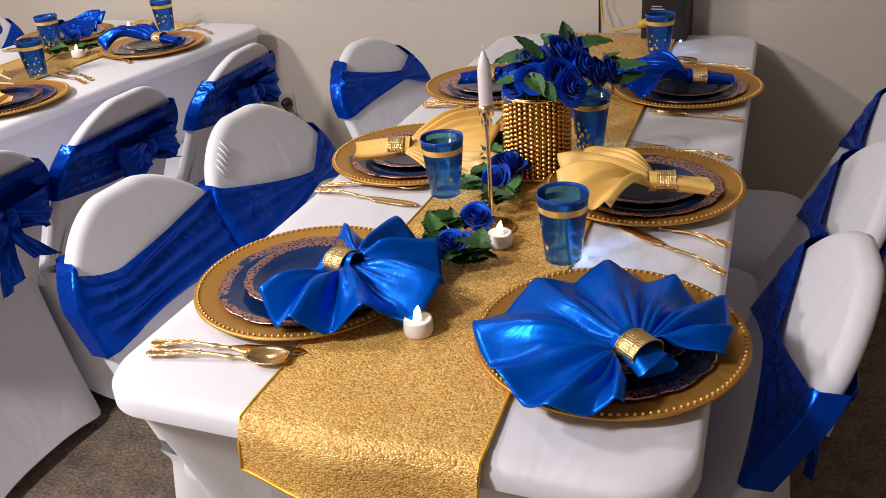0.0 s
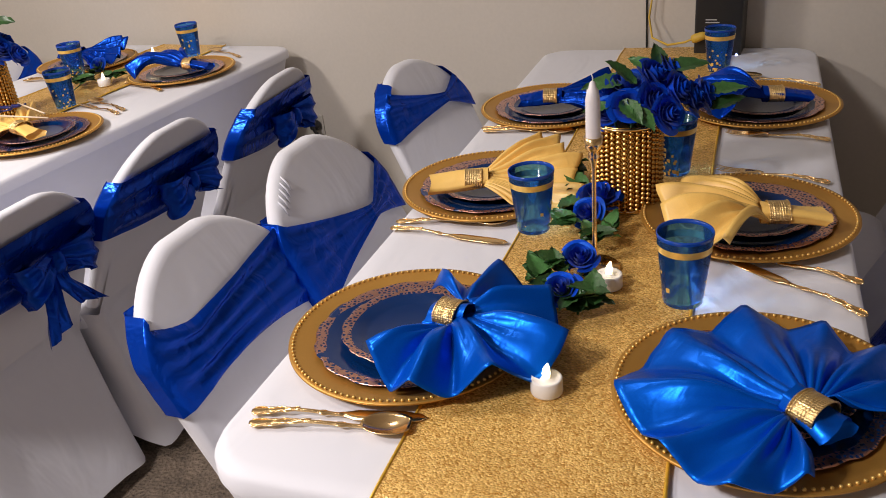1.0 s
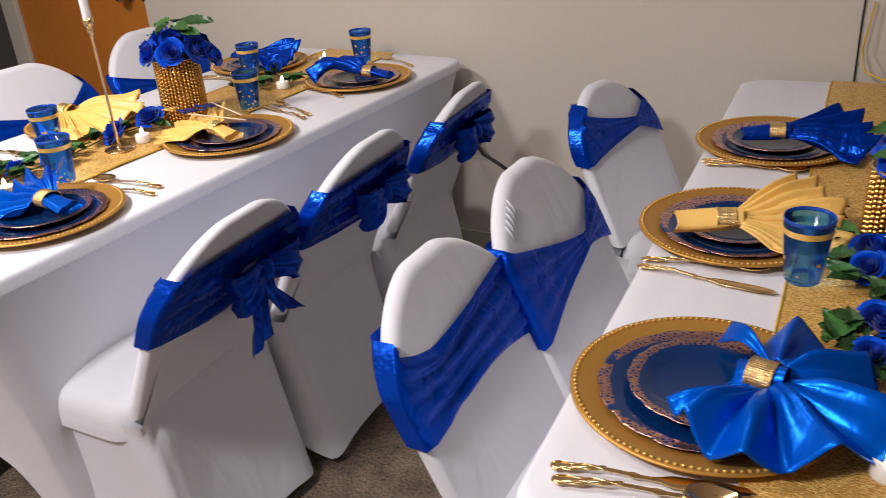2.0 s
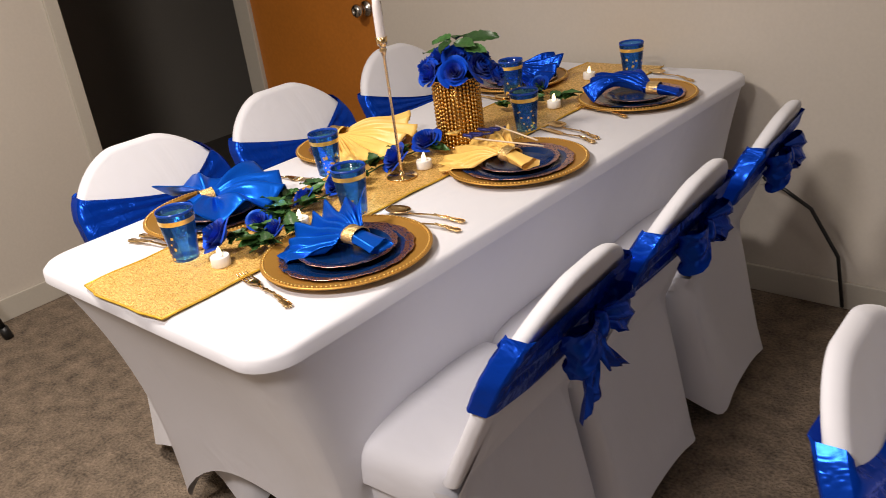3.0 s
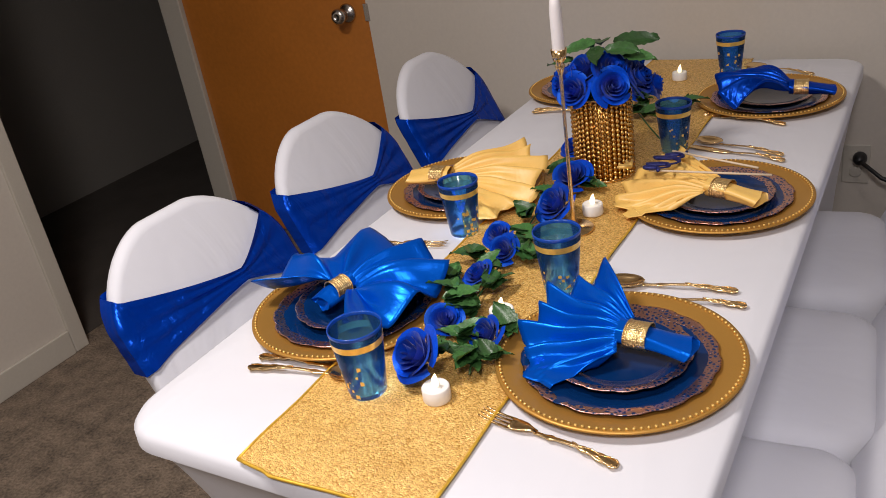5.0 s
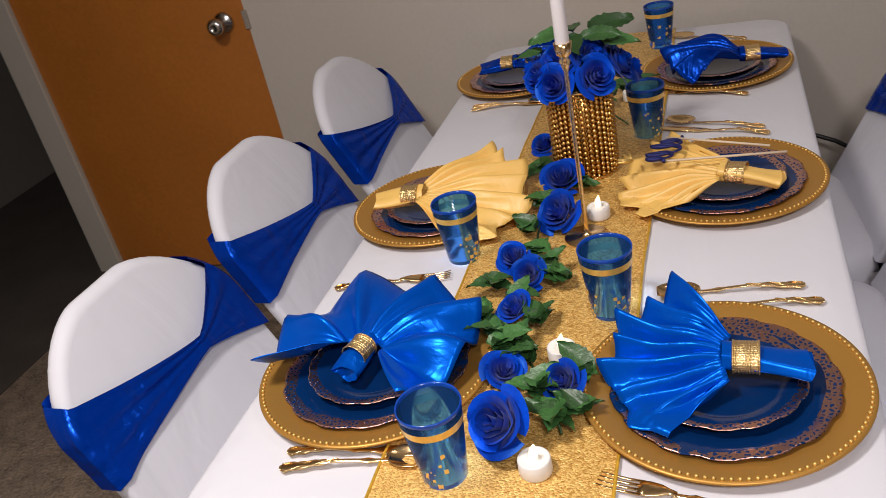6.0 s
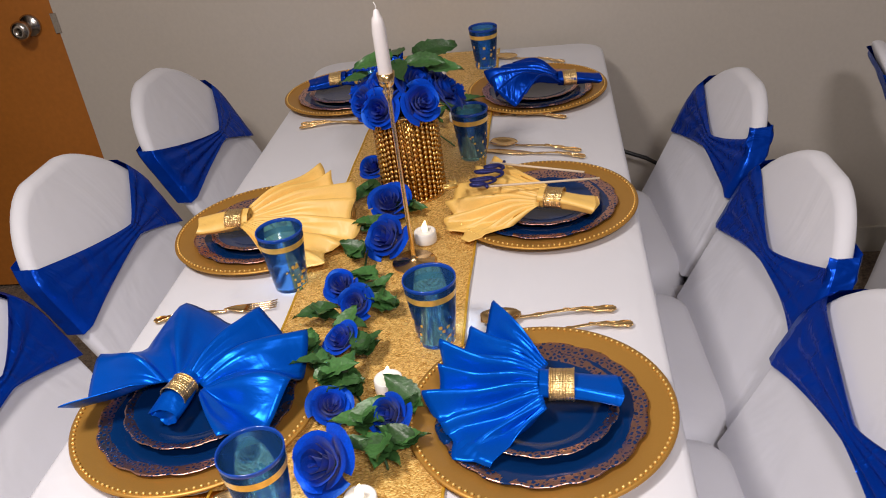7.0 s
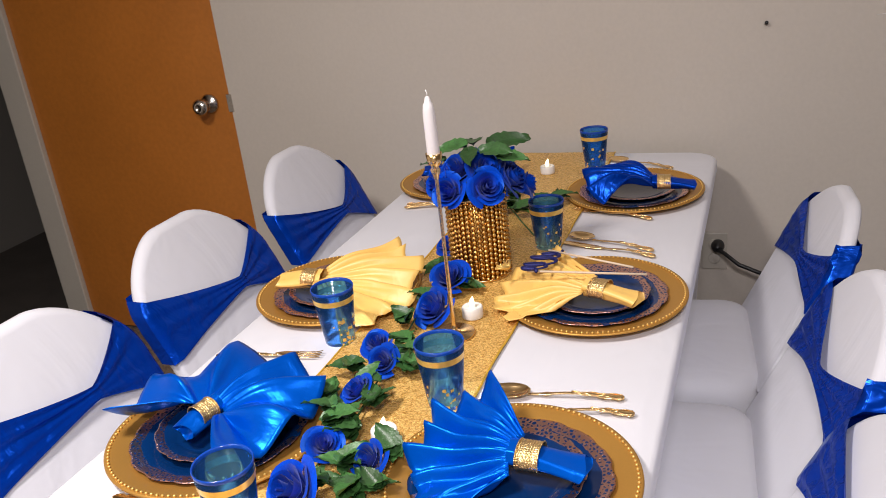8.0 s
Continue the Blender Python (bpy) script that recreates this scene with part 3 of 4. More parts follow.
def runner(m, x0, x1, y0, y1, drop, hl, seed):
    """A cloth strip along the table, hanging over the near end by drop."""
    ob = thing("table_runner", m, "gold sequinned table runner along the white table", "table runner", "gold runners")
    def over(u, y):
        x = x0 + (x1 - x0) * u
        z = TOP + 0.0045 + 0.0022 * noise.noise(Vector((x * 14, y * 9, seed))) + 0.001 * math.sin(y * 41 + 3 * x)
        lim = -hl - 0.001
        if y < lim:
            s = lim - y
            ang = min(1.45, s / 0.016)
            z -= 0.016 * (1 - math.cos(ang)) + max(0.0, s - 0.016 * 1.45) * 0.98
            y = lim - 0.016 * math.sin(ang) - max(0.0, s - 0.016 * 1.45) * 0.12 - 0.006 * math.sin(7 * u + seed)
        return (x + 0.004 * noise.noise(Vector((0, y * 5, seed + 3))), y, z)
    bm = bmesh.new()
    ny, nx = 110, 18
    length = y1 - y0 + drop
    rows = []
    for i in range(ny + 1):
        y = y0 - drop + length * i / ny
        rows.append([over(j / nx, y + (0.02 * math.sin(j / nx * math.pi) * (-1 if drop else -0.6) if i == 0 else 0)) for j in range(nx + 1)])
    grid_faces(bm, rows)
    part("cloth", bm, SEQUIN, ob)
    for u, nm in ((0.0, 0), (1.0, nx)):
        bm = bmesh.new()
        tube(bm, [rows[i][nm] for i in range(0, ny + 1, 2)], 0.0021, 6)
        part("hem", bm, HEM, ob, "yellow gold stitched hem")
    bm = bmesh.new()
    tube(bm, rows[0], 0.0024, 6)
    part("hem", bm, HEM, ob, "yellow gold stitched hem")
    return ob


runner(TABLE_B, -0.158, 0.118, -0.915, 0.90, 0.0, 0.92, 1)
runner(TABLE_A, -0.138, 0.148, -0.915, 0.90, 0.075, 0.915, 5)


# ---- napkins ----
def ring_material():
    m = material("gold_rhinestone_mesh", (0.86, 0.62, 0.28), 0.3, 0.9, vary=0.2, scale=80, fine=500, bump=0.0)
    t, b = m.node_tree, m.node_tree.nodes["Principled BSDF"]
    co, vor = t.nodes.new("ShaderNodeTexCoord"), t.nodes.new("ShaderNodeTexVoronoi")
    vor.inputs["Scale"].default_value, vor.inputs["Randomness"].default_value = 330, 0.25
    bp = t.nodes.new("ShaderNodeBump")
    bp.inputs["Strength"].default_value, bp.inputs["Distance"].default_value = 1.0, 0.0015
    bp.invert = True
    t.links.new(co.outputs["Object"], vor.inputs["Vector"])
    t.links.new(vor.outputs["Distance"], bp.inputs["Height"])
    t.links.new(bp.outputs[0], b.inputs["Normal"])
    return m


RING = ring_material()


def napkin(x, y, turn, mat, label, spread=50, reach=0.15, pleats=6, amp=0.016, rise=0.0, droop=0.03, lift=0.0, tail=0.05, loop=False, seed=1, z=0.05, taper=0.0, ring=1.0):
    """A satin napkin drawn through a ring. The fan opens towards local +x, the tail points to -x."""
    t = thing("napkin", pose(x, y, TOP + z, 0, 0, turn), label, "napkin", "folded napkins")
    rnd = random.Random(seed)
    S = radians(spread)
    na, nr = pleats * 14, 18
    phase = rnd.random() * 6
    bm = bmesh.new()
    rows = []
    for i in range(na + 1):
        f = i / na
        phi = -S + 2 * S * f + 0.10 * S * math.sin(5 * f + phase) * math.sin(math.pi * f)
        fold = math.sin(2 * math.pi * pleats * f + phase)
        fold = 2 / math.pi * math.asin(0.992 * fold)
        R = reach * (1 + 0.05 * math.sin(3.1 * f * pleats + phase) + 0.035 * fold + 0.01 * rnd.uniform(-0.3, 0.3)) * (0.93 + 0.14 * math.sin(math.pi * f)) * (1 - taper * (2 * f - 1) ** 2)
        row = []
        for j in range(nr + 1):
            s = j / nr
            r = 0.016 + (R - 0.016) * s
            w = 0.022 * (2 * f - 1) * (1 - s) ** 2
            px, py = r * math.cos(phi), r * math.sin(phi) + w
            pz = amp * fold * (0.25 + 0.75 * s ** 0.8) * min(1, s * 3 + 0.15)
            # small crimps that fan out of the ring and fade
            pz += 0.0055 * math.asin(0.97 * math.sin(2 * math.pi * (2 * pleats + 1) * f + 2 * phase)) * math.sin(math.pi * min(1, s * 1.1)) * (1 - 0.8 * s)
            pz += 0.007 * s * noise.noise(Vector((px * 16, py * 16, seed)))
            pz += lift * math.sin(math.pi * min(1, s * 0.8)) - droop * s ** 1.4 + rise * r * math.sin(phi) + 0.004 * math.sin(3 * phi + 6 * s + phase)
            # soft curl along each pleat
            px += 0.10 * amp * math.cos(2 * math.pi * pleats * f + phase) * -math.sin(phi) * s
            py += 0.10 * amp * math.cos(2 * math.pi * pleats * f + phase) * math.cos(phi) * s
            row.append((px, py, max(pz, -z + 0.022 if r < 0.13 else -z + 0.018)))
        rows.append(row)
    grid_faces(bm, rows)
    fan = part("fan", bm, mat, t)
    md = fan.modifiers.new("cloth", "SOLIDIFY")
    md.thickness = 0.0014
    # tail: the gathered end beyond the ring
    bm = bmesh.new()
    rows = []
    for i in range(9):
        s = i / 8
        xx = 0.018 - (tail + 0.045) * s
        row = []
        for k in range(20):
            a = 2 * math.pi * k / 20
            ww = ring * (0.0185 + 0.008 * s + 0.0025 * math.sin(5 * a + seed))
            hh = 0.011 + (0.008 if loop else 0.003) * s + 0.002 * math.sin(4 * a + 2 * seed)
            row.append((xx - 0.004 * math.sin(2 * a) * s, ww * math.cos(a), hh * math.sin(a) - 0.010 * s + (0.004 * math.sin(3 * s + a))))
        rows.append(row)
    vs = grid_faces(bm, rows, close_v=True)
    inner = [bm.verts.new((v.co.x + 0.012, v.co.y * 0.72, v.co.z * 0.62)) for v in vs[-1]]
    for k in range(20):
        bm.faces.new((vs[-1][k], vs[-1][(k + 1) % 20], inner[(k + 1) % 20], inner[k]))
    bm.faces.new(inner)
    part("tail", bm, mat, t)
    bm = bmesh.new()
    rows = []
    for i in range(33):          # seven corded rows side by side
        xx = 0.0135 - 0.027 * i / 32
        g = 1.0 + 0.05 * abs(math.sin(math.pi * 7 * i / 32))
        rows.append([(xx - 0.008, 0.0222 * ring * g * math.cos(a), 0.0158 * g * math.sin(a) - 0.001) for a in (2 * math.pi * k / 40 for k in range(40))])
    grid_faces(bm, rows, close_v=True)
    for xx in (0.0142, -0.0142):
        tube(bm, [(xx - 0.008, 0.0230 * ring * math.cos(2 * math.pi * k / 28), 0.0165 * math.sin(2 * math.pi * k / 28) - 0.001) for k in range(29)], 0.0012, 5)
    part("napkin_ring", bm, RING, t, "sparkling gold rhinestone napkin ring")
    return t


BLUE = "royal blue satin napkin fanned out through a gold ring"
YELLOW = "yellow gold satin napkin fanned out through a gold ring"
napkin(-1.905, 0.972, 178, SATIN, BLUE, 56, 0.142, 7, 0.015, rise=-0.42, droop=0.018, seed=3)
napkin(-2.385, 0.985, 76, SATIN, BLUE, 128, 0.156, 6, 0.022, droop=0.014, lift=0.016, tail=0.022, seed=4, taper=0.05, ring=0.78)
napkin(-2.452, 1.442, 3, GOLDSATIN, YELLOW, 56, 0.195, 8, 0.011, rise=0.22, droop=0.018, seed=5)
napkin(-1.905, 1.458, 166, GOLDSATIN, YELLOW, 46, 0.17, 7, 0.012, rise=-0.25, droop=0.022, seed=6)
napkin(-1.862, 2.045, 186, NAVYSATIN, BLUE, 48, 0.165, 5, 0.017, droop=0.018, lift=0.03, seed=7)
napkin(-2.42, 2.16, 5, NAVYSATIN, BLUE, 40, 0.16, 5, 0.016, rise=0.3, droop=0.01, seed=8)
napkin(-0.085, 0.852, 146, SATIN, BLUE, 132, 0.178, 9, 0.0125, droop=0.016, lift=0.004, tail=0.012, seed=9, taper=0.42)
napkin(-0.497, 0.915, -8, SATIN, BLUE, 140, 0.130, 7, 0.023, droop=0.022, lift=0.006, tail=0.012, seed=10, z=0.058)
napkin(-0.645, 1.362, 18, GOLDSATIN, YELLOW, 44, 0.165, 9, 0.008, rise=0.45, droop=0.005, loop=True, tail=0.06, seed=11)
napkin(-0.155, 1.318, 196, GOLDSATIN, YELLOW, 56, 0.155, 5, 0.013, droop=0.012, lift=0.032, tail=0.05, seed=12)
napkin(-0.205, 1.908, 196, NAVYSATIN, BLUE, 52, 0.165, 5, 0.017, droop=0.018, lift=0.03, seed=13)
napkin(-0.655, 1.845, 14, NAVYSATIN, BLUE, 40, 0.17, 5, 0.016, rise=0.3, droop=0.01, seed=14)


# ---- cups ----
def cup_material():
    m = bpy.data.materials.new("clear_blue_plastic")
    t, b = nodes_of(m)
    b.inputs["Base Color"].default_value = (0.09, 0.36, 0.93, 1)
    b.inputs["Roughness"].default_value = 0.06
    b.inputs["IOR"].default_value = 1.25
    b.inputs["Transmission Weight"].default_value = 0.94
    return m


CLEARBLUE = cup_material()
BLUERIM = material("deep_blue_rim", (0.008, 0.06, 0.36), 0.15, vary=0.05, spec=0.6)
FOIL = material("gold_foil", (0.92, 0.60, 0.15), 0.28, 0.4, vary=0.15, scale=60)


def cup(x, y, seed, h=0.104):
    rnd = random.Random(seed)
    t = thing("tumbler", pose(x, y, TOP + 0.0055, 0, 0, rnd.uniform(0, 360)), "clear blue plastic tumbler with a gold band and gold flecks", "cup", "blue tumblers")
    def rad(z):
        return 0.0265 + 0.0105 * z / h
    bm = bmesh.new()
    lathe(bm, [(0, 0.0), (0.0255, 0.0), (rad(0.002), 0.002), (rad(h), h), (rad(h) - 0.0006, h + 0.0006), (rad(h) - 0.0013, h), (rad(0.007) - 0.0015, 0.007), (0.02, 0.0055), (0, 0.005)], 48)
    part("cup_wall", bm, CLEARBLUE, t).visible_shadow = False
    bm = bmesh.new()
    rows = [[((rad(z) + g) * math.cos(a), (rad(z) + g) * math.sin(a), z) for a in (2 * math.pi * k / 48 for k in range(48))] for z, g in ((h - 0.0045, 0.0004), (h - 0.001, 0.0004), (h + 0.0012, -0.0006), (h - 0.001, -0.0018), (h - 0.0045, -0.0018))]
    grid_faces(bm, rows, close_v=True)
    part("rim", bm, BLUERIM, t, "deep blue rim")
    bm = bmesh.new()
    rows = [[((rad(z) + 0.0007) * math.cos(a), (rad(z) + 0.0007) * math.sin(a), z) for a in (2 * math.pi * k / 48 for k in range(48))] for z in (h - 0.0245, h - 0.0145)]
    grid_faces(bm, rows, close_v=True)
    part("gold_band", bm, FOIL, t, "shiny gold foil band")
    bm = bmesh.new()
    for k in range(46):
        z = 0.004 + 0.055 * rnd.random() ** 1.6
        a = rnd.gauss(0, 0.55) + (0 if k % 3 else 2.6)
        s = rnd.uniform(0.0008, 0.0032)
        r = rad(z) + 0.0004
        rows = [[((r) * math.cos(a + u * s / r), r * math.sin(a + u * s / r), z + v * s * rnd.uniform(0.6, 1.5)) for u in (-1, 0.4, 1)] for v in (-1, 0.2, 1)]
        grid_faces(bm, rows)
    tagged(part("gold_leaf_scatter", bm, FOIL, t, "scattered gold foil flecks"), kind="stuff")
    return t


CUPS = ((-2.225, 0.806), (-2.07, 1.128), (-2.325, 1.285), (-2.058, 1.74), (-2.062, 2.30), (-2.315, 2.03),
        (-0.248, 1.104), (-0.515, 1.272), (-0.338, 1.556), (-0.352, 2.235))
for i, (x, y) in enumerate(CUPS):
    cup(x, y, 60 + i)

# ---- tea lights and candlesticks ----
GLOW = bpy.data.materials.new("warm_flame_bulb")
GLOW_T, GLOW_B = nodes_of(GLOW)
GLOW_B.inputs["Base Color"].default_value = (0.9, 0.75, 0.5, 1)
GLOW_B.inputs["Emission Color"].default_value = (1.0, 0.78, 0.45, 1)
GLOW_B.inputs["Emission Strength"].default_value = 2.2


def tealight(x, y):
    t = thing("tea_light", pose(x, y, TOP + 0.006), "small white battery tea light with a glowing flame", "tea light", "tea lights")
    bm = bmesh.new()
    lathe(bm, [(0, 0), (0.0185, 0), (0.0192, 0.002), (0.0188, 0.019), (0.0176, 0.0205), (0.0155, 0.0198), (0.008, 0.0175), (0.0055, 0.020), (0, 0.021)], 36)
    part("body", bm, PLASTICWHITE, t)
    bm = bmesh.new()
    lathe(bm, [(0, 0.019), (0.0042, 0.020), (0.0052, 0.025), (0.0040, 0.032), (0.0016, 0.038), (0, 0.0405)], 16)
    for v in bm.verts:
        v.co.x += 0.0025 * max(0, (v.co.z - 0.03) / 0.01)
    part("flame", bm, GLOW, t, "glowing plastic flame")
    return t


for x, y in ((-2.122, 0.818), (-2.122, 1.02), (-2.118, 1.405), (-2.106, 1.94), (-2.18, 2.245), (-0.362, 0.858), (-0.352, 1.117)):
    tealight(x, y)


def candlestick(x, y, stand, top):
    t = thing("candlestick", pose(x, y, TOP + 0.005), "slim gold candlestick on the gold runner", "candlestick", "slim candlesticks")
    bm = bmesh.new()
    lathe(bm, [(0, 0.0), (0.036, 0.0), (0.037, 0.002), (0.035, 0.004), (0.01, 0.006), (0.0045, 0.010), (0.0035, 0.02), (0.003, stand * 0.5), (0.0032, stand - 0.045), (0.006, stand - 0.035), (0.0085, stand - 0.028), (0.006, stand - 0.022), (0.011, stand - 0.017), (0.0135, stand), (0.012, stand), (0.0105, stand - 0.012), (0, stand - 0.012)], 32)
    part("stand", bm, GOLDMETAL, t)
    c = thing("taper_candle", pose(x, y, TOP + 0.005 + stand - 0.011), "unlit white taper candle with a bare wick", "candle", "taper candles")
    h = top - TOP - stand + 0.006
    bm = bmesh.new()
    lathe(bm, [(0, 0), (0.0100, 0), (0.0104, 0.004), (0.0100, h * 0.7), (0.0092, h - 0.022), (0.0078, h - 0.013), (0.0055, h - 0.010), (0.0035, h - 0.002), (0.0012, h - 0.0005), (0, h)], 28)
    part("wax", bm, WAX, c)
    bm = bmesh.new()
    tube(bm, [(0, 0, h - 0.002), (0.0005, 0, h + 0.004), (-0.002, 0.001, h + 0.009)], 0.0008, 6)
    part("wick", bm, PLASTICWHITE, c, "bare white wick")


candlestick(-2.130, 1.338, 0.325, 1.172)
candlestick(-0.385, 1.167, 0.205, 1.038)


# ---- silverware ----
def bar_between(bm, stations):
    """Lofts a flat bar: (x, half width, z, half thickness)."""
    rows = []
    for x, w, z, h in stations:
        rows.append([(x, w * math.cos(a), z + h * math.sin(a)) for a in (2 * math.pi * k / 10 for k in range(10))])
    vs = grid_faces(bm, rows, close_v=True)
    bm.faces.new(vs[0][::-1])
    bm.faces.new(vs[-1])


def ornate_handle(bm, x0, x1):
    """A rococo handle: narrow neck, a small collar, a scrolled and pierced-looking swelling end."""
    st = []
    for i in range(37):
        s = i / 36
        e = max(0.0, (s - 0.42) / 0.58)
        w = 0.0031 + 0.0072 * e ** 1.6 * (1 - 0.3 * e ** 8) + (0.0011 * math.sin(34 * s) if s > 0.45 else 0)
        w += 0.0022 * math.exp(-((s - 0.2) / 0.035) ** 2)
        if s > 0.95:
            w *= 1 - (s - 0.95) / 0.05 * 0.6
        st.append((x0 + (x1 - x0) * s, w, 0.0035 + 0.0045 * math.sin(math.pi * s) ** 2, 0.0015 + 0.0006 * (s > 0.45) * abs(math.sin(17 * s))))
    bar_between(bm, st)
    for sgn in (-1, 1):          # raised scrolls along both edges
        pts = []
        for i in range(30):
            s = 0.46 + 0.52 * i / 29
            e = (s - 0.42) / 0.58
            pts.append((x0 + (x1 - x0) * s, sgn * (0.0012 + 0.0048 * e ** 1.6 + 0.0014 * math.sin(30 * s)), 0.0052 + 0.0045 * math.sin(math.pi * s) ** 2))
        tube(bm, pts, 0.0009, 5)


def spoon(x0, y0, x1, y1):
    L = 0.195
    t = laid("spoon", x0, y0, x1, y1, "shiny gold plastic spoon with an ornate handle on white cloth")
    bm = bmesh.new()
    rows = []
    for i in range(13):
        s = i / 12
        xx = 0.058 * s
        w = 0.0195 * math.sqrt(max(0.0, 1 - (2 * s - 0.92) ** 2 / 1.18)) if s < 0.97 else 0.004
        w = max(w, 0.003)
        dep = 0.009 * math.sin(math.pi * min(1, s * 1.02)) ** 0.8
        rows.append([(xx, w * u, 0.0095 + 0.001 * s - dep * (1 - u * u)) for u in (-1, -0.75, -0.45, 0, 0.45, 0.75, 1)])
    grid_faces(bm, rows)
    ob = part("bowl", bm, GOLDMETAL, t)
    md = ob.modifiers.new("metal", "SOLIDIFY")
    md.thickness = 0.0012
    bm = bmesh.new()
    ornate_handle(bm, 0.054, L)
    part("handle", bm, GOLDMETAL, t, "ornate scrolled handle")


def laid(name, x0, y0, x1, y1, label):
    return thing(name, pose(x0, y0, TOP + 0.002, 0, 0, math.degrees(math.atan2(y1 - y0, x1 - x0))), label, name, "gold cutlery")


def fork(x0, y0, x1, y1):
    t = laid("fork", x0, y0, x1, y1, "shiny gold plastic fork with an ornate handle on white cloth")
    for k in range(4):
        yy = (k - 1.5) * 0.0062
        bm = bmesh.new()
        bar_between(bm, [(0.0, 0.0009, 0.006, 0.0007), (0.012, 0.0016, 0.0035, 0.001), (0.03, 0.0018, 0.003, 0.001), (0.048, 0.002, 0.004, 0.001)])
        for v in bm.verts:
            v.co.y += yy
        part("tine", bm, GOLDMETAL, t)
    bm = bmesh.new()
    bar_between(bm, [(0.044, 0.0105, 0.004, 0.001), (0.054, 0.0112, 0.0045, 0.0012), (0.066, 0.009, 0.006, 0.0014), (0.076, 0.0045, 0.007, 0.0016), (0.084, 0.003, 0.006, 0.0016)])
    ornate_handle(bm, 0.080, 0.195)
    part("handle", bm, GOLDMETAL, t, "ornate scrolled handle")


def knife(x0, y0, x1, y1):
    t = laid("knife", x0, y0, x1, y1, "shiny gold plastic knife with an ornate handle on white cloth")
    bm = bmesh.new()
    bar_between(bm, [(0.0, 0.001, 0.003, 0.0006), (0.008, 0.0075, 0.003, 0.0009), (0.03, 0.0108, 0.003, 0.001), (0.085, 0.0098, 0.003, 0.0012), (0.098, 0.0045, 0.0035, 0.002), (0.105, 0.003, 0.0035, 0.002)])
    part("blade", bm, GOLDMETAL, t)
    bm = bmesh.new()
    ornate_handle(bm, 0.102, 0.215)
    part("handle", bm, GOLDMETAL, t, "ornate scrolled handle")


fork(-2.052, 0.812, -1.86, 0.772)
spoon(-2.01, 1.168, -1.815, 1.188)
knife(-2.01, 1.128, -1.79, 1.15)
spoon(-2.025, 1.803, -1.834, 1.735)
knife(-2.04, 1.77, -1.82, 1.703)
fork(-2.052, 1.975, -1.85, 1.912)
spoon(-2.035, 2.372, -1.86, 2.29)
spoon(-2.245, 0.832, -2.431, 0.80)
knife(-2.225, 0.845, -2.433, 0.828)
fork(-2.335, 1.232, -2.52, 1.20)
knife(-2.27, 1.972, -2.477, 1.985)
spoon(-2.29, 1.99, -2.47, 1.965)
spoon(-0.488, 0.75, -0.66, 0.706)
knife(-0.478, 0.772, -0.694, 0.72)
knife(-0.205, 1.238, -0.01, 1.115)
fork(-0.215, 1.262, -0.048, 1.215)
spoon(-0.566, 1.288, -0.735, 1.252)
knife(-0.54, 1.215, -0.742, 1.222)
fork(-0.27, 1.588, -0.103, 1.558)
fork(-0.277, 1.785, -0.10, 1.768)
spoon(-0.585, 1.742, -0.755, 1.72)
knife(-0.575, 1.76, -0.77, 1.735)
spoon(-0.30, 2.19, -0.12, 2.13)


# ---- flowers ----
def rose_mesh(bm, centre, axis, r, rnd):
    """A full rose: petals wound in a spiral, tight within, cupped and rolled outwards at the rim."""
    axis = Vector(axis).normalized()
    a = axis.orthogonal().normalized()
    b = axis.cross(a)
    centre = Vector(centre)
    made = []
    count = 15
    start = rnd.random() * 6.28
    for k in range(count):
        target = bm or bmesh.new()
        made.append(target)
        f = k / (count - 1)
        R = 0.12 + 0.80 * f ** 0.9
        H = 1.0 - 0.40 * f ** 1.3
        flare = 0.02 + 0.30 * f ** 2
        a0 = start + 2.4 * k + rnd.uniform(-0.15, 0.15)
        span = 3.4 - 1.5 * f + rnd.uniform(-0.1, 0.2)
        wave = rnd.uniform(0.6, 1.3)
        rows = []
        for i in range(7):
            s = i / 6
            row = []
            for j in range(9):
                u = j / 4 - 1
                ang = a0 + u * span / 2
                rad = r * R * (0.30 + 0.70 * s ** 0.6) * (1 + 0.10 * u) + r * flare * s ** 4 * (1 - 0.35 * u * u)
                z = r * (-0.58 + 1.2 * H * s * (1 - 0.22 * abs(u) ** 3) - 0.62 * flare * s ** 6 + 0.045 * wave * s * s * math.sin(4.2 * u + k))
                row.append(centre + (a * math.cos(ang) + b * math.sin(ang)) * rad + axis * z)
            rows.append(row)
        grid_faces(target, rows)
    return made


def leaf_mesh(bm, base, tip_dir, up, size, rnd, width=0.56):
    """A toothed leaf, folded along its midrib, with raised side veins."""
    d = Vector(tip_dir).normalized()
    up = Vector(up)
    up = (up - d * up.dot(d)).normalized()
    side = d.cross(up)
    rows = []
    bend = rnd.uniform(0.05, 0.30)
    twist = rnd.uniform(-0.25, 0.25)
    n = 14
    for i in range(n + 1):
        s = i / n
        w = size * width * 0.5 * (math.sin(math.pi * s ** 0.78) ** 0.8 if 0 < s < 1 else 0.02)
        row = []
        for u in (-1, -0.66, -0.33, 0, 0.33, 0.66, 1):
            tooth = 1 + (0.09 if i % 2 else -0.05) * (abs(u) == 1)
            vein = 0.016 * math.sin(2 * math.pi * (4.5 * s - 1.1 * abs(u))) * abs(u) ** 0.5
            lift = 0.13 * abs(u) * (1 - s * 0.5) - bend * s * s + vein + twist * u * s * 0.3
            row.append(Vector(base) + d * size * (s - 0.05 * abs(u)) + side * w * u * tooth + up * size * lift)
        rows.append(row)
    grid_faces(bm, rows)


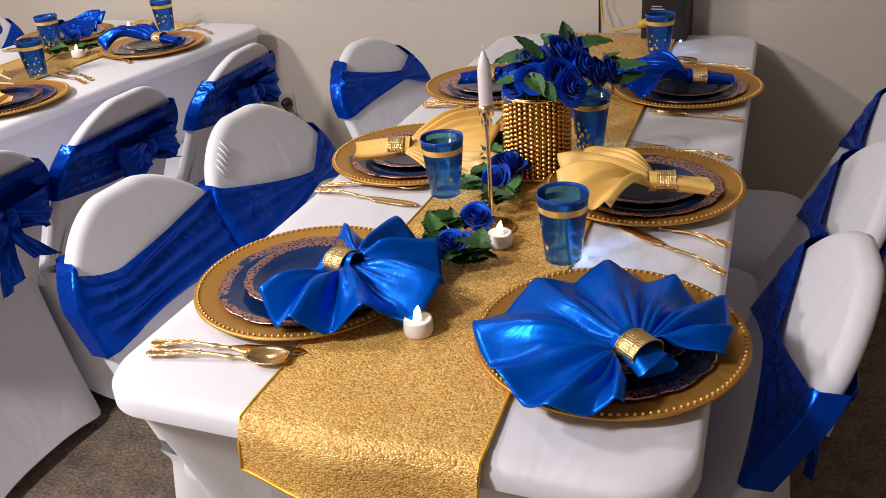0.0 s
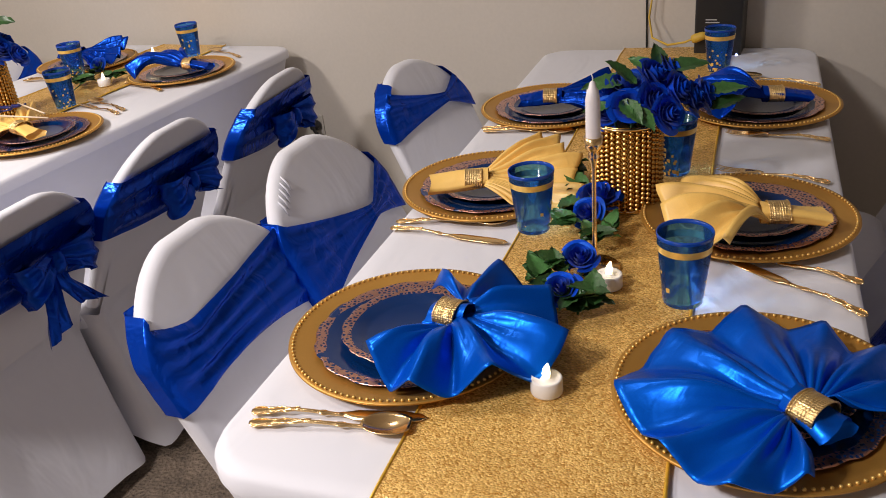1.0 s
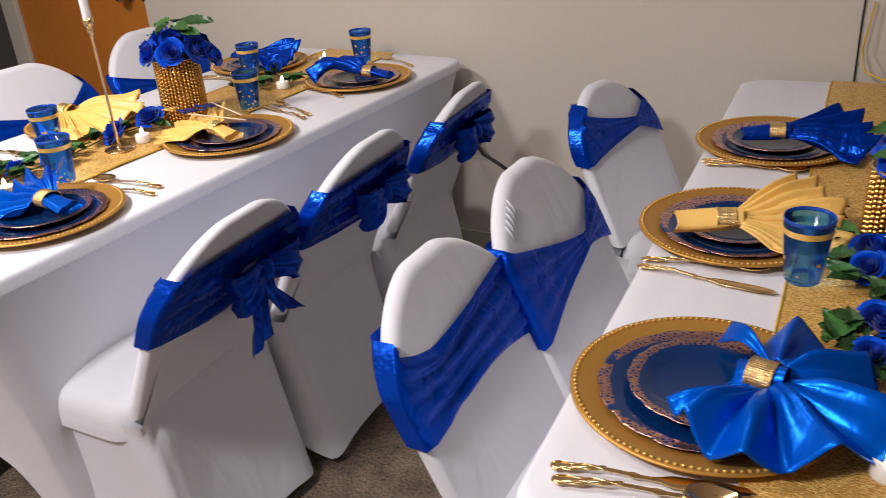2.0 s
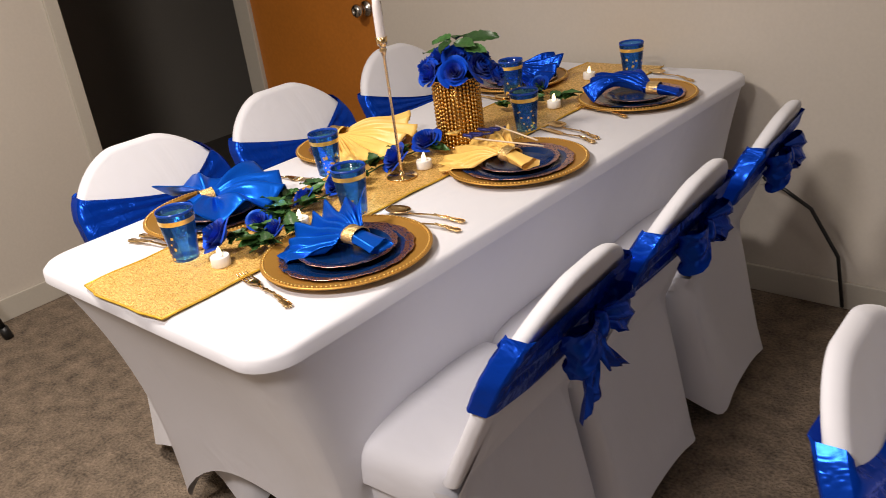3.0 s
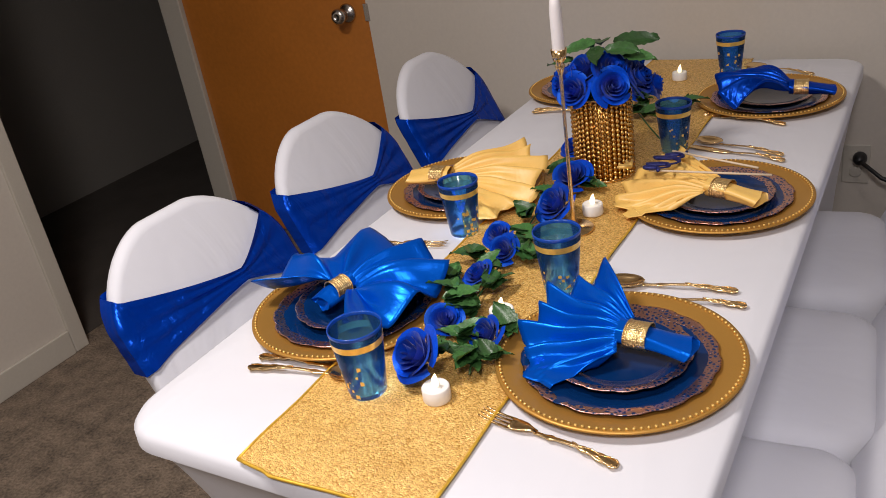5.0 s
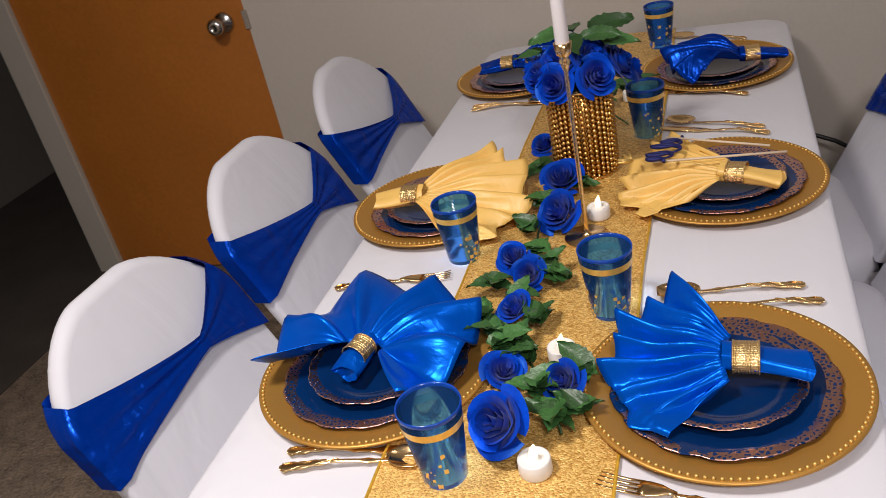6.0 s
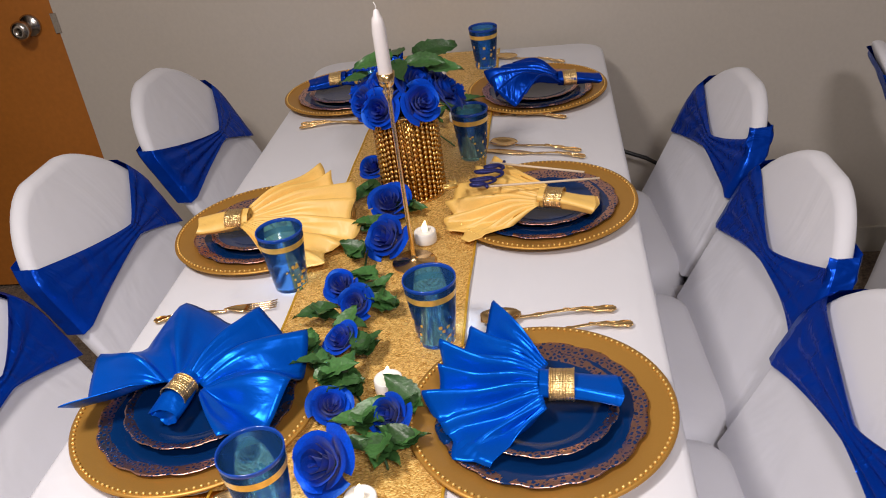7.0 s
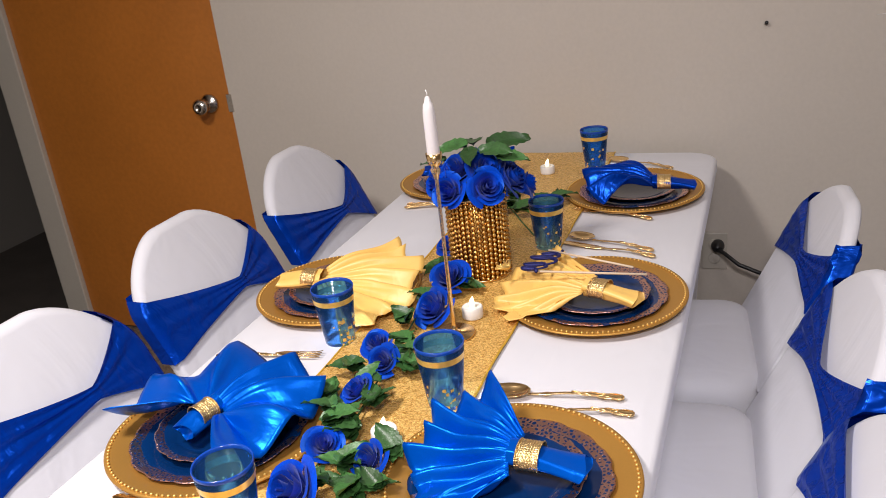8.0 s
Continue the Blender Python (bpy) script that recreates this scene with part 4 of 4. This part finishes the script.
def rose(x, y, z, r, axis, seed, label="royal blue silk rose lying in the table garland"):
    t = thing("silk_rose", pose(x, y, z), label, "flower", "blue silk roses")
    for bm in rose_mesh(None, (0, 0, 0), axis, r, random.Random(seed)):
        part("petal", bm, ROSE, t)
    return t


def garland(name, stem, leaves, label, seed):
    """A leafy spray: a bent green stem and its leaves, at (x, y, turn)."""
    rnd = random.Random(seed)
    t = thing(name, pose(stem[0][0], stem[0][1], TOP), label, "garland", "green garlands")
    ox, oy = stem[0]
    bm = bmesh.new()
    tube(bm, [(x - ox, y - oy, 0.014 + 0.006 * math.sin(3 * i)) for i, (x, y) in enumerate(stem)], 0.0017, 6)
    part("stem", bm, LEAF, t)
    for x, y in leaves:
        for k in range(5):
            ang = rnd.uniform(0, 6.28)
            d = (math.cos(ang), math.sin(ang), rnd.uniform(0.1, 0.75))
            bm = bmesh.new()
            leaf_mesh(bm, (x - ox - 0.015 * d[0], y - oy - 0.015 * d[1], 0.018 + 0.012 * rnd.random()), d, (0.35 * rnd.uniform(-1, 1), 0.35 * rnd.uniform(-1, 1), 1), rnd.uniform(0.040, 0.062), rnd)
            part("leaf", bm, LEAF, t)
    return t


garland("leaf_garland", [(-2.10, 0.87), (-2.13, 0.95), (-2.18, 1.03), (-2.19, 1.13), (-2.20, 1.23), (-2.21, 1.35), (-2.22, 1.5), (-2.24, 1.62)],
        [(-2.245, 1.09), (-2.215, 1.045), (-2.185, 1.03), (-2.165, 1.0), (-2.20, 1.02), (-2.09, 0.975), (-2.085, 0.905), (-2.14, 0.94), (-2.11, 0.89), (-2.15, 1.19), (-2.17, 1.22), (-2.245, 1.175), (-2.165, 1.08), (-2.195, 1.27), (-2.20, 1.13), (-2.225, 1.345), (-2.165, 1.50), (-2.245, 1.585), (-2.215, 1.43), (-2.16, 0.885)],
        "leafy green artificial garland along the gold runner", 3)
garland("leaf_garland", [(-2.10, 1.78), (-2.15, 1.86), (-2.2, 1.95), (-2.23, 2.05)], [(-2.20, 1.99), (-2.12, 1.975), (-2.09, 1.99), (-2.205, 1.93), (-2.225, 1.86), (-2.16, 1.90), (-2.22, 2.04)],
        "leafy green artificial garland behind the gold vase", 4)
garland("leaf_garland", [(-0.37, 1.02), (-0.39, 1.1), (-0.41, 1.2), (-0.43, 1.3), (-0.47, 1.42), (-0.5, 1.52)],
        [(-0.355, 1.045), (-0.375, 1.03), (-0.43, 1.12), (-0.445, 1.085), (-0.40, 1.215), (-0.385, 1.265), (-0.455, 1.26), (-0.475, 1.40), (-0.505, 1.49), (-0.47, 1.33), (-0.41, 1.06)],
        "leafy green artificial garland along the gold runner", 5)
garland("leaf_garland", [(-0.40, 1.75), (-0.42, 1.9), (-0.43, 2.05)], [(-0.44, 2.08), (-0.44, 1.98), (-0.41, 1.87), (-0.43, 1.8)], "leafy green artificial garland behind the gold vase", 6)
ROSES = ((-2.168, 0.845, 0.8), (-2.108, 0.94, 0.785), (-2.185, 0.962, 0.782), (-2.20, 1.098, 0.784), (-2.196, 1.186, 0.782), (-2.228, 1.235, 0.785), (-2.18, 1.37, 0.788), (-2.192, 1.495, 0.79), (-2.25, 1.65, 0.79), (-2.225, 2.04, 0.79),
         (-0.40, 1.045, 0.785), (-0.40, 1.14, 0.785), (-0.425, 1.345, 0.79), (-0.43, 1.29, 0.785), (-0.41, 1.70, 0.79))
for i, (x, y, z) in enumerate(ROSES):
    rnd = random.Random(200 + i)
    rose(x, y, z, (0.037 if i in (0, 6, 7, 12) else 0.026), (rnd.uniform(-0.4, 0.5), rnd.uniform(-0.9, -0.2), 0.8), 300 + i)


# ---- vases with bouquets ----
def vase(x, y, r, h, bouquet, leaves, seed):
    rnd = random.Random(seed)
    t = thing("beaded_vase", pose(x, y, TOP + 0.005), "round gold vase hung with strands of beads", "vase", "gold beaded vases")
    bm = bmesh.new()
    lathe(bm, [(0, 0), (r - 0.004, 0), (r - 0.003, 0.002), (r - 0.003, h), (r - 0.005, h + 0.001), (r - 0.007, h), (r - 0.007, 0.006), (0, 0.006)], 48)
    part("liner", bm, VASEGOLD, t)
    bm = bmesh.new()
    n, rows = 36, 17
    prof = [(0, 0.001)]
    for i in range(rows):
        zc, pitch = 0.006 + (h - 0.015) * i / (rows - 1), (h - 0.015) / (rows - 1)
        prof += [(0.0022, zc - pitch * 0.42), (0.0041, zc - pitch * 0.24), (0.0048, zc), (0.0041, zc + pitch * 0.24), (0.0022, zc + pitch * 0.42)]
    lathe(bm, prof + [(0, h)], 10)
    first = part("bead_strand", bm, VASEGOLD, t)
    for k in range(n):
        a = 2 * math.pi * k / n
        ob = first.copy() if k else first
        if k:
            scene.collection.objects.link(ob)
        ob.matrix_basis = pose(r * math.cos(a), r * math.sin(a), 0.003 * (k % 2), 0, 0, math.degrees(a))
    for z in (0.003, h - 0.002):
        bm = bmesh.new()
        tube(bm, [((r + 0.001) * math.cos(2 * math.pi * k / 48), (r + 0.001) * math.sin(2 * math.pi * k / 48), z) for k in range(49)], 0.0028, 6)
        part("band", bm, GOLDMETAL, t)
    b = thing("rose_bouquet", pose(x, y, TOP + h), "dense bouquet of royal blue silk roses with green leaves", "bouquet", "blue rose bouquets")
    for (px, py, pz, rr) in bouquet:
        bm = bmesh.new()
        rose_mesh(bm, (px, py, pz), (px * 1.2 + 0.01, py * 1.2 - 0.02, 0.055), rr, rnd)
        part("rose_head", bm, ROSE, b)
    for (px, py, pz, dx, dy, dz, sz) in leaves:
        bm = bmesh.new()
        leaf_mesh(bm, (px, py, pz - 0.012), (dx, dy, dz), (0, -0.3, 1), sz, rnd, 0.56)
        part("leaf", bm, LEAF, b)
    bm = bmesh.new()
    for k in range(5):
        tube(bm, [(0.012 * math.cos(k * 1.3), 0.012 * math.sin(k * 1.3), -h + 0.012), (0.03 * math.cos(k * 1.3), 0.03 * math.sin(k * 1.3), 0.03)], 0.002, 6)
    part("stems", bm, LEAF, b)


HEADS_B = ((-0.03, -0.062, 0.024, 0.034), (-0.06, -0.035, 0.032, 0.034), (0.045, -0.05, 0.03, 0.035), (-0.075, 0.01, 0.03, 0.035), (0.075, 0.015, 0.03, 0.036), (-0.025, -0.02, 0.055, 0.037), (0.03, -0.015, 0.055, 0.036), (0.0, 0.035, 0.058, 0.037),
           (-0.05, 0.05, 0.035, 0.036), (0.05, 0.055, 0.035, 0.036), (0.0, 0.08, 0.025, 0.034), (0.09, 0.05, 0.005, 0.033))
LEAVES_B = ((0.02, 0.0, 0.095, 0.9, -0.2, 0.12, 0.07), (-0.01, 0.01, 0.10, -0.9, 0.1, 0.05, 0.075), (0.03, 0.02, 0.10, 0.9, 0.5, 0.1, 0.085), (0.0, -0.01, 0.10, 0.3, -0.8, -0.1, 0.06), (0.0, 0.02, 0.10, -0.3, 0.8, 0.15, 0.07), (0.05, 0.0, 0.085, 0.95, -0.1, -0.05, 0.07), (-0.06, 0.02, 0.07, -1.0, -0.1, 0.0, 0.055))
vase(-2.162, 1.60, 0.057, 0.172, HEADS_B, LEAVES_B, 71)
HEADS_A = ((-0.05, -0.04, 0.015, 0.036), (0.0, -0.045, 0.035, 0.037), (0.055, -0.03, 0.045, 0.037), (-0.02, 0.0, 0.07, 0.037), (0.04, 0.015, 0.085, 0.037), (0.095, 0.0, 0.06, 0.037), (0.12, 0.03, 0.035, 0.036), (0.07, 0.06, 0.08, 0.036), (0.0, 0.06, 0.06, 0.036), (-0.06, 0.02, 0.03, 0.036), (0.085, -0.045, 0.02, 0.035), (0.14, 0.07, 0.03, 0.035), (0.06, 0.1, 0.05, 0.035), (0.02, -0.07, 0.0, 0.033))
LEAVES_A = ((-0.02, 0.0, 0.095, -0.9, -0.3, 0.15, 0.075), (0.0, -0.02, 0.10, -0.35, -0.2, 0.5, 0.065), (-0.01, -0.06, 0.07, 0.5, -0.5, -0.1, 0.06), (-0.04, -0.05, 0.06, -0.9, -0.3, -0.1, 0.05), (0.05, 0.05, 0.11, -0.3, 0.3, 0.8, 0.055), (0.06, 0.04, 0.11, 0.8, 0.3, 0.3, 0.075), (0.03, 0.05, 0.11, -0.8, 0.3, 0.4, 0.055), (0.15, 0.06, 0.06, 0.9, 0.4, 0.3, 0.07), (0.02, -0.07, 0.06, 0.7, -0.6, -0.3, 0.055), (0.16, 0.05, 0.03, 0.8, 0.4, 0.5, 0.06))
HEADS_A = tuple((0.012 + x * 0.74, y * 0.74, 0.012 + z * 0.74, r * 0.82) for x, y, z, r in HEADS_A[:-1])
LEAVES_A = tuple((0.012 + x * 0.74, y * 0.74, z * 0.78, dx, dy, dz, sz * 0.92) for x, y, z, dx, dy, dz, sz in LEAVES_A)
vase(-0.395, 1.415, 0.057, 0.148, HEADS_A, LEAVES_A, 72)

# ---- photo props on one napkin ----
GLITTER = material("blue_glitter_card", (0.02, 0.025, 0.16), 0.35, 0.4, vary=0.5, scale=300, fine=900, bump=0.6, dist=0.001)
STICK = material("pale_wood_stick", (0.72, 0.58, 0.42), 0.5, vary=0.1)


def photo_prop(x0, y0, x1, y1, z, seed):
    t = thing("photo_prop", pose(x0, y0, z, 0, 0, math.degrees(math.atan2(y1 - y0, x1 - x0))), "blue glitter word shape on a pale wooden stick", "photo prop", "party props")
    L = math.dist((x0, y0), (x1, y1))
    bm = bmesh.new()
    tube(bm, [(0, 0, 0), (L, 0, 0)], 0.0021, 8)
    part("stick", bm, STICK, t)
    if seed == 1:          # a curly glitter word lying across both sticks
        bm = bmesh.new()
        word = []
        for i in range(97):
            q = i / 96
            ang = 2 * math.pi * 4 * q
            word.append((0.004 + 0.030 * q + (0.021 - 0.006 * math.cos(2 * math.pi * q)) * math.cos(ang), -0.012 + 0.098 * q + 0.010 * math.sin(ang), 0.0045 + 0.002 * math.sin(0.5 * ang)))
        tube(bm, word, [0.0030 + 0.0012 * math.sin(2 * math.pi * 8 * i / 96) for i in range(97)], 8)
        part("glitter_shape", bm, GLITTER, t, "curly blue glitter cutout")
    else:
        bm = bmesh.new()
        for k in range(5):
            tube(bm, [(-0.020, -0.100, 0.0), (-0.034 - 0.006 * (k % 2), -0.120 + 0.011 * k, 0.003)], [0.004, 0.002], 6)
        part("glitter_shape", bm, GOLDBEAD, t, "small gold glitter crown")


photo_prop(-2.03, 1.47, -1.82, 1.478, TOP + 0.070, 1)
photo_prop(-2.01, 1.555, -1.845, 1.492, TOP + 0.076, 2)

# ---- wall things ----
outlet = thing("wall_outlet", pose(-1.765, BACK, 0.43), "cream plastic wall outlet on the grey wall", "outlet")
bm = bmesh.new()
box(bm, -0.035, 0.035, -0.006, -0.0005, -0.057, 0.057, 0.002)
part("cover_plate", bm, TRIM, outlet, smooth=False)
for dz in (-0.022, 0.022):
    bm = bmesh.new()
    lathe(bm, [(0, 0), (0.0165, 0), (0.0165, 0.003), (0.015, 0.0035), (0, 0.0035)], 24, pose(0, -0.006, dz, 90))
    part("socket", bm, TRIM, outlet)
cord = thing("power_plug", pose(-1.755, BACK - 0.010, 0.452), "black power plug and cord in the wall outlet", "plug")
bm = bmesh.new()
lathe(bm, [(0, 0), (0.018, 0), (0.019, 0.008), (0.016, 0.022), (0.009, 0.034), (0, 0.036)], 20, pose(0, 0, 0, 90))
part("plug_body", bm, BLACK, cord)
bm = bmesh.new()
tube(bm, [(0, -0.03, 0), (0.02, -0.05, -0.005), (0.06, -0.07, -0.03), (0.12, -0.08, -0.05), (0.2, -0.08, -0.10), (0.28, -0.06, -0.25), (0.30, -0.05, -0.42)], 0.006, 8)
part("cord", bm, BLACK, cord)
mark = thing("wall_hook", pose(-1.645, BACK - 0.001, 1.075), "tiny dark nail stub in the grey wall", "nail")
bm = bmesh.new()
lathe(bm, [(0, 0), (0.004, 0), (0.005, 0.012), (0.003, 0.016), (0, 0.016)], 12, pose(0, 0, 0, 70, 20))
part("nail_head", bm, BLACK, mark)

scuff = thing("wall_scuff", pose(-1.311, BACK, 1.081), "pale scratch where the wall's paint has flaked", "scuff")
bm = bmesh.new()
tube(bm, [(-0.076, 0.0, -0.000), (-0.023, -0.0008, 0.002), (0.015, -0.0012, -0.001), (0.076, 0.0, 0.000)], [0.0006, 0.0022, 0.003, 0.0006], 6)
part("flaked_edge", bm, CEIL, scuff)

speaker = thing("tower_speaker", pose(-0.375, 2.45, 0), "tall slim black speaker standing behind the table", "speaker")
bm = bmesh.new()
box(bm, -0.062, 0.058, -0.055, 0.06, 0.0, 1.25, 0.006)
part("cabinet", bm, BLACK, speaker, smooth=False)
LABEL = material("grey_print", (0.5, 0.5, 0.5), 0.5, vary=0.1)
bm = bmesh.new()
box(bm, -0.034, -0.019, -0.0575, -0.0555, 0.808, 0.826)
part("square_label", bm, LABEL, speaker, "small grey square print", False)
for dz, w in ((0.835, 0.035), (0.842, 0.028), (0.804, 0.024), (0.797, 0.016)):
    bm = bmesh.new()
    box(bm, -0.014 if dz < 0.83 else -0.034, (-0.014 if dz < 0.83 else -0.034) + w, -0.0575, -0.0555, dz, dz + 0.0025)
    part("print_line", bm, LABEL, speaker, "line of tiny grey print", False)
LED = bpy.data.materials.new("blue_indicator")
LED_T, LED_B = nodes_of(LED)
LED_B.inputs["Emission Color"].default_value = (0.3, 0.4, 1.0, 1)
LED_B.inputs["Emission Strength"].default_value = 3.0
bm = bmesh.new()
lathe(bm, [(0, 0), (0.003, 0), (0.003, 0.002), (0, 0.002)], 12, pose(0.048, -0.0555, 0.752, 90))
part("indicator", bm, LED, speaker, "tiny blue indicator light")
YELLOWCORD = material("yellow_cord", (0.65, 0.42, 0.05), 0.5, vary=0.1)
yc = thing("yellow_cable", pose(-0.44, 2.40, TOP), "yellow cable looping from the wall to the speaker", "cable")
bm = bmesh.new()
tube(bm, [(-0.12, 0.10, 0.20), (-0.135, 0.09, 0.08), (-0.12, 0.06, 0.03), (-0.07, 0.02, 0.02), (-0.02, -0.01, 0.035), (0.03, -0.02, 0.06)], 0.003, 8)
part("cable_loop", bm, YELLOWCORD, yc)
bm = bmesh.new()
lathe(bm, [(0, 0), (0.010, 0), (0.012, 0.01), (0.011, 0.03), (0.006, 0.04), (0, 0.04)], 16, pose(0.0, -0.02, 0.045, 0, 70))
part("cable_plug", bm, YELLOWCORD, yc)
wc = thing("wall_cable", pose(-0.585, BACK - 0.004, 0), "thin dark cable running down the wall", "cable")
bm = bmesh.new()
tube(bm, [(0.0, 0, 1.6), (0.004, 0, 1.2), (-0.003, 0, 0.9), (0.0, 0, 0.6), (0.0, 0, 0.02)], 0.0025, 6)
part("cable_run", bm, BLACK, wc)

easel = thing("display_easel", pose(-3.95, 0.93, 0), "black metal easel standing by the pale wall", "easel")
for i, pts in enumerate((((0, 0, 0.012), (-0.085, -0.28, 1.25)), ((0.5, -0.36, 0.012), (0.02, -0.36, 1.25)), ((0.42, -0.62, 0.012), (-0.06, -0.40, 1.25)))):
    bm = bmesh.new()
    a, b = Vector(pts[0]), Vector(pts[1])
    tube(bm, [a, a.lerp(b, 0.5), b], 0.013, 10)
    leg = part("leg", bm, BLACK, easel)
    bm = bmesh.new()
    tube(bm, [a - Vector((0, 0, 0.010)), a + (b - a) * 0.03], 0.018, 10)
    part("rubber_foot", bm, BLACK, leg)
